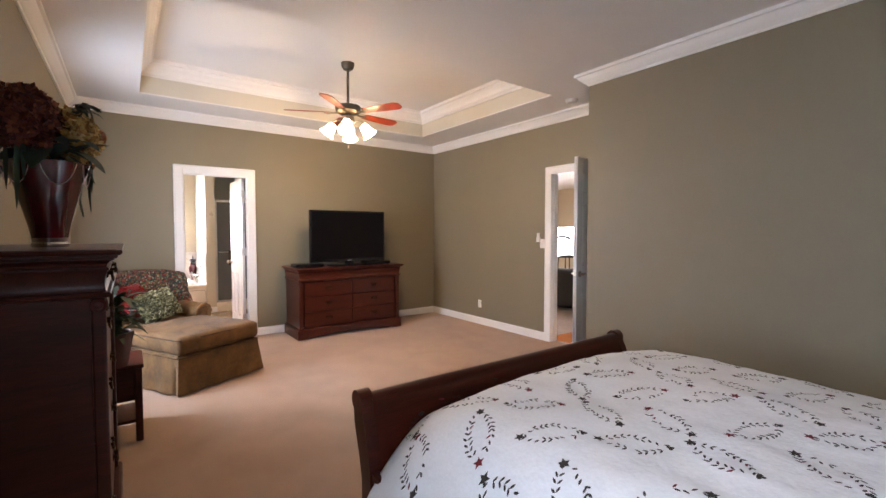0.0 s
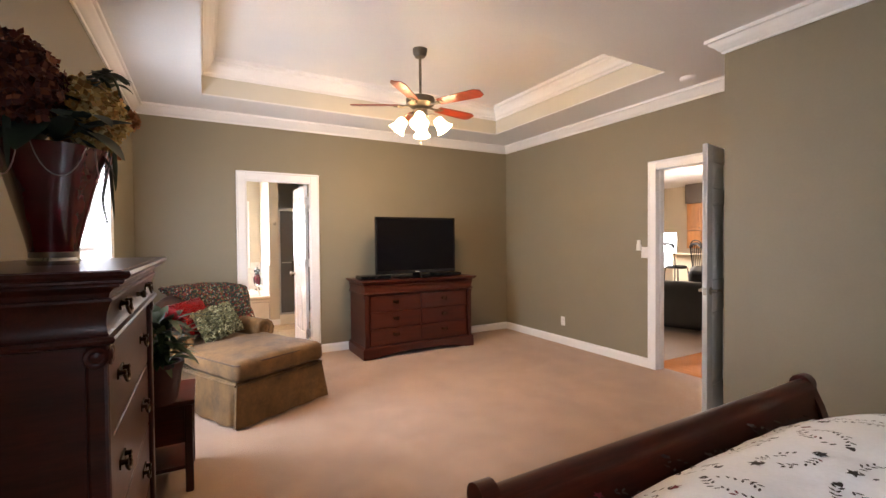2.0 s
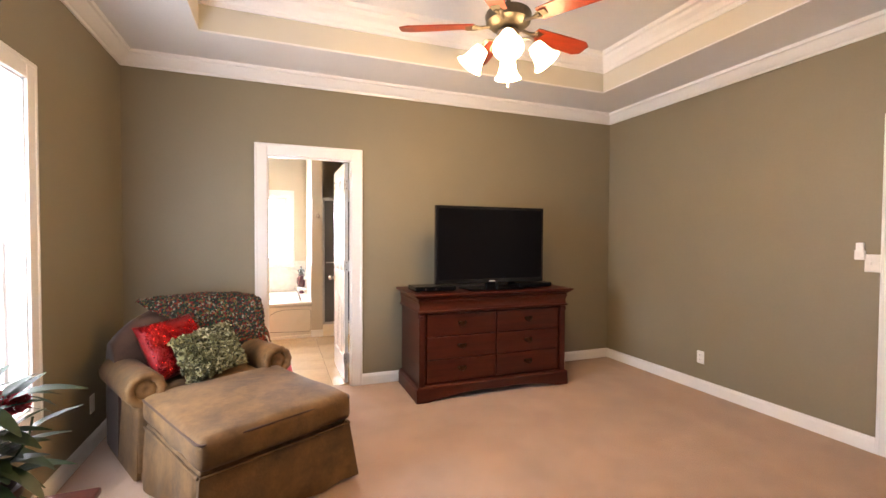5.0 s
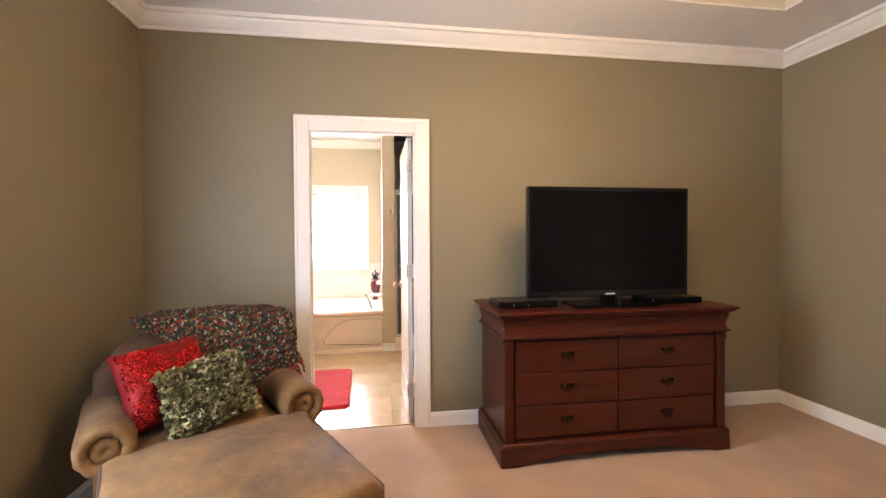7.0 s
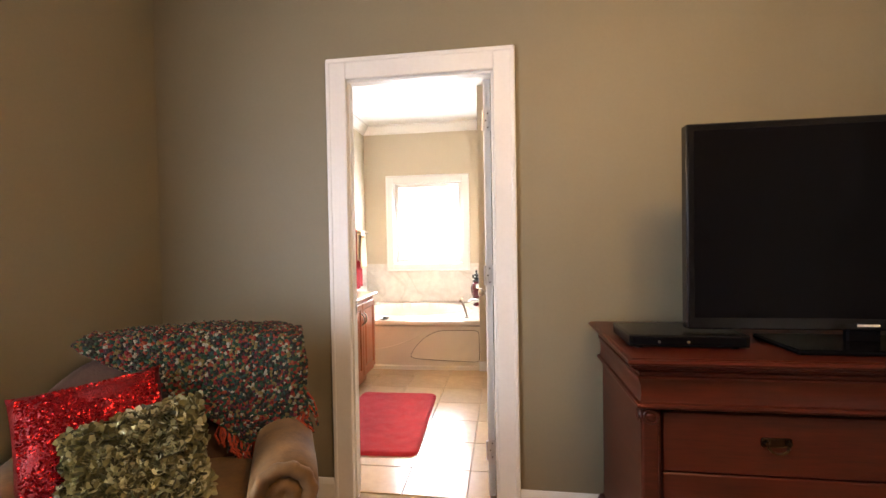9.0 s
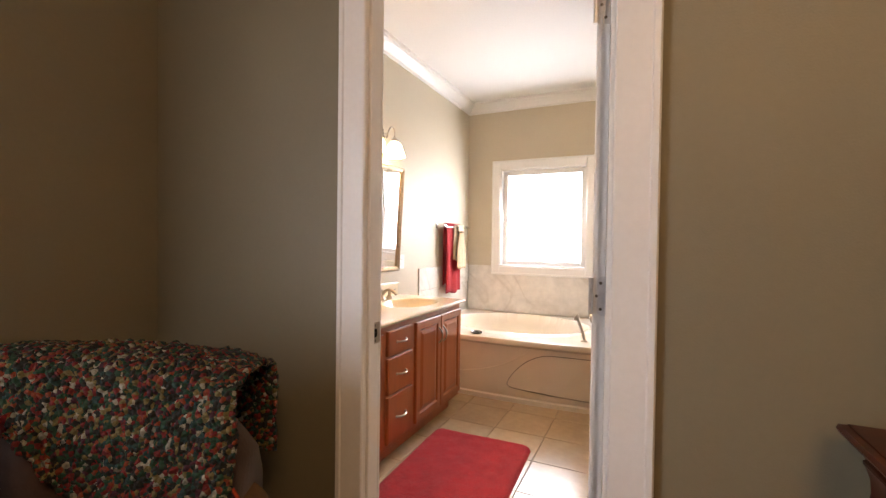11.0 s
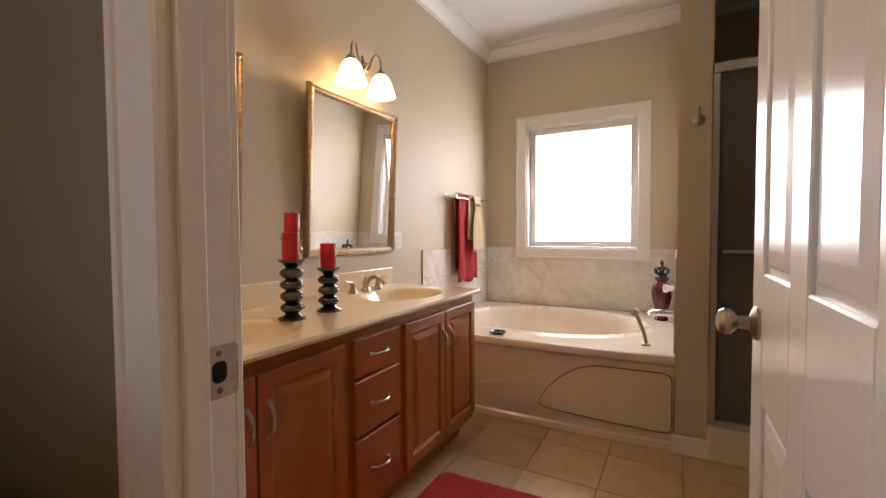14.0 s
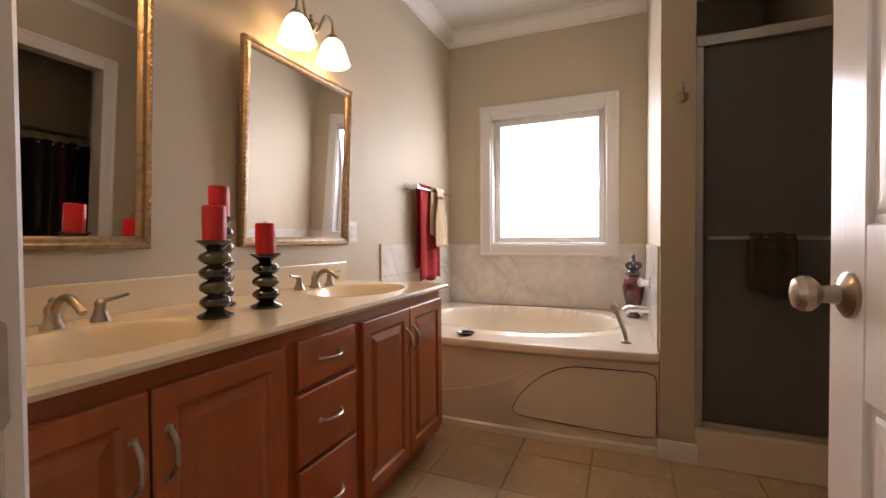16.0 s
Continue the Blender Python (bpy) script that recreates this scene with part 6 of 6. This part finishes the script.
for a, b in zip(rows, rows[1:]):
    for i in range(14):
        own.faces.new((a[i], a[i + 1], b[i + 1], b[i]))
ob = part("cloth", own, material("brown_terry", (0.045, 0.033, 0.020), 0.95, var=0.2, scale=20, bump=0.5), hang, smooth=80)
ob.modifiers.new("thickness", "SOLIDIFY").thickness = 0.006
structure("wall_shower_lining", box(PX1, PX1 + 0.01, PY0 + 0.1, BY1, 0, H - 0.02), CREAM, "cream tiled shower wall")
structure("floor_shower", box(PX1 + 0.01, BX1, PY0 + 0.1, BY1, 0, 0.05), CREAM, "cream shower tray")

# marble splash tiles round the tub
def splash(name, m, L, z0, z1, label, n=1, k=1):
    """Pale marble panels along local x."""
    s = structure(name, box(0, L, -0.001, 0.003, z0, z1), GROUT, label)
    s.matrix_world = m
    for i in range(n):
        for j in range(k):
            o = link("panel", box(L * i / n + 0.001, L * (i + 1) / n - 0.001, 0.002, 0.010, z0 + (z1 - z0) * j / k + 0.001, z0 + (z1 - z0) * (j + 1) / k - 0.001, 0.0012, 1), MARBLE)
            o.parent = s


splash("wall_tiles_north", pose(PX0 - 0.011, BY1, 0, 0, 0, 180), PX0 - X0 - 0.022, TZR + 0.002, 0.985, "pale veined marble panel behind the bathtub")
splash("wall_tiles_west", pose(X0, BY1, 0, 0, 0, -90), BY1 - 9.265, TZR - 0.1, 0.997, "pale marble panels beside the bathtub", 3, 3)
splash("wall_tiles_east", pose(PX0, PY0 + 0.04, 0, 0, 0, 90), BY1 - PY0 - 0.05, TZR + 0.002, 0.985, "pale veined marble panel on the end wall")

# red bath mat
mat_t = thing("bath_mat", pose(0.985, 7.955, 0, 0, 0, 2), "plush red bath mat with rounded corners on the tiles", "bath mat")
own = bmesh.new()
n, rr = 40, 0.06
W2, L2 = 0.315, 0.515


def inside(x, y):
    dx, dy = max(0, abs(x) - (W2 - rr)), max(0, abs(y) - (L2 - rr))
    return rr - math.hypot(dx, dy)


rows = []
for j in range(81):
    row = []
    for i in range(49):
        x, y = -W2 + 2 * W2 * i / 48, -L2 + 2 * L2 * j / 80
        dx, dy = max(0, abs(x) - (W2 - rr)), max(0, abs(y) - (L2 - rr))
        d = math.hypot(dx, dy)
        if d > rr:
            x, y = x - math.copysign(dx * (1 - rr / d), x), y - math.copysign(dy * (1 - rr / d), y)
        e = inside(x, y)
        z = 0.022 * min(1, max(0, e) / 0.02) ** 0.5 + 0.004 * noise.noise((x * 14, y * 14, 0)) + 0.002 * noise.noise((x * 60, y * 60, 2))
        row.append(own.verts.new((x, y, max(0.002, z))))
    rows.append(row)
for a, b in zip(rows, rows[1:]):
    for i in range(48):
        own.faces.new((a[i], a[i + 1], b[i + 1], b[i]))
part("plush_top", own, REDMAT, mat_t, smooth=80)

# bathroom ceiling light seen in the mirror
cl = thing("ceiling_light", pose(1.55, 8.30, H - 0.02), "flush round ceiling light with a nickel rim, unlit", "ceiling light")
part("rim", lathe([(0.001, 0), (0.16, 0), (0.165, -0.03), (0.15, -0.045), (0.001, -0.046)], 32), NICKEL, cl, smooth=40)
part("diffuser", lathe([(0.001, -0.10), (0.06, -0.095), (0.12, -0.075), (0.148, -0.044), (0.001, -0.04)], 32), WHITEPLASTIC, cl, smooth=50)

# closet with hanging clothes
structure("trim_closet_door", casing(None, CL0, CL1, 0, 2.06, m=pose(BX1, 0, 0, 0, 0, 90)), TRIM, "white casing of the closet doorway")
for nm, b in (("wall_closet_back", (3.35, 3.45, 7.14, 9.5)), ("wall_closet_north", (BX1 + 0.12, 3.35, 9.4, 9.5)), ("wall_closet_south", (BX1 + 0.12, 3.35, 7.14, 7.24))):
    structure(nm, box(*b, 0, 2.75), BATHPAINT, "beige painted closet wall")
structure("ceiling_closet", box(BX1, 3.45, 7.1, 9.5, 2.45, 2.5), WHITECEIL, "white closet ceiling")
structure("floor_closet", box(BX1 + 0.0, 3.4, 7.14, 9.45, -0.12, -0.001), CARPET, "tan carpet in the closet")
rod = thing("closet_rod", pose(2.95, 8.3, 1.62), "chrome closet rod between the closet walls", "closet rod")
part("rod", tube([(0, -1.06, 0), (0, 1.1, 0)], 0.016, 10), CHROME, rod, smooth=45)
rnd = random.Random(17)
for k in range(18):
    y = 7.62 + k * 0.088
    g = thing("hanging_garment", pose(2.95, y, 1.62), "dark garment on a white hanger in the closet", "garment", "clothes in the closet")
    m = pose(0, 0, 0, 0, 0, rnd.uniform(-8, 8))
    bm = tube([(-0.20, 0, -0.11), (0, 0, -0.05), (0.20, 0, -0.11), (-0.20, 0, -0.11)], 0.005, 6, None, m)
    tube(bez((0, 0, -0.05), (0, 0, 0.0), (0.03, 0, 0.03), (0.0, 0, 0.024), 6), 0.003, 6, bm, m)
    part("hanger", bm, WHITEPLASTIC, g, "white plastic hanger", 45)
    L = rnd.uniform(0.75, 1.0)
    bm = soft_box(-0.22, 0.22, -0.022, 0.022, -L, -0.075, 0.018, 0, 5, k, 0.02)
    for v in bm.verts:
        if v.co.z > -0.16:
            v.co.x *= 1 - (v.co.z + 0.16) * 3.0
        v.co = m @ v.co
    part("garment", bm, CLOTHRED if rnd.random() < 0.35 else CLOTHDARK, g, smooth=70)


# ---- living room and kitchen beyond the entry door ----
structure("floor_hall", box(4.87, 12.2, 2.4, 4.68, -0.12, -0.002), GROUT, "hall subfloor under the oak boards")
for k in range(14):
    x = 4.88 + k * 0.09
    o = link("plank", box(0.001, 0.089, 0, 1.6, -0.012, 0.0, 0.0015, 1), HARDWOOD)
    o.location, o.parent = (x, 3.08, 0.001), bpy.data.objects["floor_hall"]
structure("floor_living", box(4.87, 12.2, 4.68, 11.0, -0.12, 0.001), CARPET, "tan living room carpet")
structure("ceiling_living", box(4.87, 12.2, 2.4, 11.0, H, H + 0.04), WHITECEIL, "white living room ceiling")
structure("wall_living_south", box(4.9, 12.2, 2.3, 2.4, 0, H), GREYWALL, "taupe hall wall")
LWIN = (-10.75, -9.05, 0.55, 1.52)
wall("wall_living_east", -11.0, -2.4, H, 0.14, [LWIN], BATHPAINT, pose(12.2, 0, 0, 0, 0, -90) @ pose(0, 0, 0, 0, 0, 180) @ Matrix.Diagonal((-1, 1, 1, 1)), "cream kitchen wall with a window")
structure("wall_living_north", box(4.87, 12.2, 11.0, 11.1, 0, H), BATHPAINT, "cream living room wall")
structure("wall_living_west", box(4.87, 4.99, Y1 + 0.1, 11.0, 0, H), BATHPAINT, "cream living room wall")
structure("wall_kitchen_side", box(9.0, 9.12, 4.9, 6.42, 0, H), GREYWALL, "taupe wall beside the kitchen")
structure("wall_kitchen_soffit", box(11.8, 12.2, 6.9, 8.56, 2.275, H), GREYWALL, "taupe soffit above the kitchen cabinets")
structure("backdrop_east", box(13.4, 13.45, 5, 12, -1, 5), DAYGLOW, "hazy bright daylight outside the kitchen window")


def sofa(m, w, h, label):
    t = thing("sofa", m, label, "sofa")
    part("base", soft_box(-w / 2, w / 2, 0.02, 0.85, 0.06, 0.30, 0.04, 0, 8, 1), SOFAMAT, t, smooth=70)
    part("back", soft_box(-w / 2, w / 2, 0.0, 0.24, 0.06, h, 0.07, 0.02, 10, 2), SOFAMAT, t, smooth=70)
    for s in (-1, 1):
        part("arm", soft_box(s * (w / 2 - 0.11) - 0.12, s * (w / 2 - 0.11) + 0.12, 0.1, 0.88, 0.06, 0.56, 0.07, 0, 8, 3), SOFAMAT, t, smooth=70)
    for k in range(2):
        x0 = -w / 2 + 0.22 + k * (w - 0.44) / 2
        part("seat_cushion", soft_box(x0, x0 + (w - 0.44) / 2 - 0.01, 0.22, 0.86, 0.30, 0.44, 0.05, 0.02, 8, 4), SOFAMAT, t, smooth=70)
    for sx in (-1, 1):
        for y in (0.08, 0.78):
            part("foot", lathe([(0.025, 0), (0.03, 0.07)], 10, pose(sx * (w / 2 - 0.08), y, 0)), BLACK, t)
    return t


sofa(pose(6.65, 5.35, 0, 0, 0, -75), 1.75, 0.72, "black leather sofa seen from behind in the living room")
sofa(pose(8.35, 6.35, 0, 0, 0, -150), 1.5, 0.82, "second black leather sofa further into the living room")


def kitchen_unit(x, y0, y1, z0, z1, dep, name, label):
    t = thing(name, pose(x, y0, 0), label, "cabinet", "kitchen cabinets")
    part("body", box(0, dep, 0, y1 - y0, z0, z1, 0.003, 1), GOLDENOAK, t)
    d = part("door", box(-0.018, 0, 0.006, y1 - y0 - 0.006, z0 + 0.006, z1 - 0.006, 0.004, 1), GOLDENOAK, t)
    part("panel", box(-0.024, -0.017, 0.07, y1 - y0 - 0.07, z0 + 0.08, z1 - 0.08, 0.006, 1), GOLDENOAK, d)
    part("knob", lathe([(0.001, 0), (0.012, 0.002), (0.014, 0.02), (0.001, 0.026)], 10, pose(-0.018, 0.04, z0 + 0.06, 0, -90, 0)), PEWTER, d)


for k in range(4):
    kitchen_unit(11.85, 7.02 + k * 0.38, 7.40 + k * 0.38, 1.57, 2.27, 0.33, "wall_cabinet", "tall honey wood kitchen wall cabinet with one door")
    kitchen_unit(11.85, 7.02 + k * 0.38, 7.40 + k * 0.38, 1.10, 1.56, 0.33, "wall_cabinet", "short honey wood cabinet below the tall wall cabinets")
    kitchen_unit(11.58, 6.92 + k * 0.38, 7.30 + k * 0.38, 0.10, 0.88, 0.60, "base_cabinet", "honey wood kitchen base cabinet with one door")
ct = thing("kitchen_counter", pose(11.54, 6.91, 0.88), "pale kitchen counter over the base cabinets", "countertop")
part("slab", box(0, 0.64, 0, 1.54, 0, 0.04, 0.006, 2), CREAM, ct)
br = thing("breakfast_bar", pose(10.1, 6.5, 0), "cream breakfast bar with a pale top", "breakfast bar")
part("panel", box(0, 0.12, 0, 1.3, 0, 1.0), CREAM, br)
part("top", box(-0.2, 0.2, -0.03, 1.33, 1.0, 1.04, 0.01, 2), CREAM, br)


def bar_stool(m):
    t = thing("bar_stool", m, "tall black iron bar stool with an arched back", "bar stool", "bar stools")
    part("seat", lathe([(0.001, 0.72), (0.19, 0.72), (0.205, 0.74), (0.20, 0.77), (0.15, 0.785), (0.001, 0.79)], 24), SOFAMAT, t, "dark padded seat", 45)
    for sx in (-1, 1):
        for sy in (-1, 1):
            part("leg", tube([(sx * 0.15, sy * 0.15, 0.73), (sx * 0.20, sy * 0.20, 0.0)], 0.013, 8), IRON, t, smooth=45)
    part("foot_ring", tube([(0.19 * math.cos(a), 0.19 * math.sin(a), 0.28) for a in (2 * math.pi * k / 20 for k in range(21))], 0.009, 6), IRON, t, smooth=45)
    part("back_frame", tube([(-0.19, 0.17, 0.74), (-0.21, 0.21, 1.15)] + bez((-0.21, 0.21, 1.2), (-0.18, 0.23, 1.36), (0.18, 0.23, 1.36), (0.21, 0.21, 1.2), 10) + [(0.21, 0.21, 1.15), (0.19, 0.17, 0.74)], 0.013, 8), IRON, t, smooth=45)
    part("crest_rail", tube(bez((-0.20, 0.215, 1.18), (-0.12, 0.225, 1.28), (0.12, 0.225, 1.28), (0.20, 0.215, 1.18), 10), 0.03, 8), SOFAMAT, t, smooth=45)
    for k in range(5):
        x = -0.13 + k * 0.065
        part("spindle", tube([(x, 0.18, 0.76), (x, 0.215, 1.24)], 0.007, 6), IRON, t, smooth=45)
    return t


st = bar_stool(pose(9.55, 7.36, 0, 0, 0, 70))
copy_thing(st, pose(9.45, 7.90, 0, 0, 0, 95))
copy_thing(st, pose(9.6, 6.75, 0, 0, 0, 60))
for x, y in ((8.9, 6.55), (9.8, 6.95)):
    d = thing("recessed_light", pose(x, y, H), "round recessed ceiling light, lit", "downlight", "recessed lights")
    part("trim_ring", lathe([(0.07, 0), (0.09, 0), (0.088, -0.006), (0.07, -0.004)], 24), WHITEPLASTIC, d, smooth=45)
    part("lens", lathe([(0.001, -0.002), (0.07, -0.002), (0.07, 0), (0.001, 0)], 24), BATHSHADE, d, "glowing lens")
    lamp("recessed_bulb", "POINT", 45, (1.0, 0.78, 0.5), Matrix.Translation((x, y, H - 0.25)), 0.06)
bowl = thing("fruit_bowl", pose(10.1, 6.75, 1.04), "red decoration on the breakfast bar", "bowl")
part("bowl", lathe([(0.001, 0), (0.06, 0), (0.12, 0.06), (0.115, 0.062), (0.05, 0.012), (0.001, 0.01)], 20), REDGLAZE, bowl, smooth=45)

# ---- floor tiles ----
TILE = 0.33
tile_mesh = None
for i in range(-4, 5):
    for j in range(-1, 10):
        x, y = 1.645 + TILE * i, 7.34 + TILE * j
        a, b, c, d = max(x, X0), min(x + TILE, BX1), max(y, Y1 + 0.06), min(y + TILE, BY1)
        if b - a < 0.02 or d - c < 0.02:
            continue
        whole = b - a > TILE - 0.001 and d - c > TILE - 0.001
        if whole and tile_mesh:
            ob = new("tile", tile_mesh)
        else:
            ob = link("tile", box(0.002, b - a - 0.002, 0.002, d - c - 0.002, -0.012, 0.0, 0.002, 1), FLOORTILE)
            if whole:
                tile_mesh = ob.data
        ob.location = (a, c, 0)
        ob.parent = bpy.data.objects["floor_bath"]
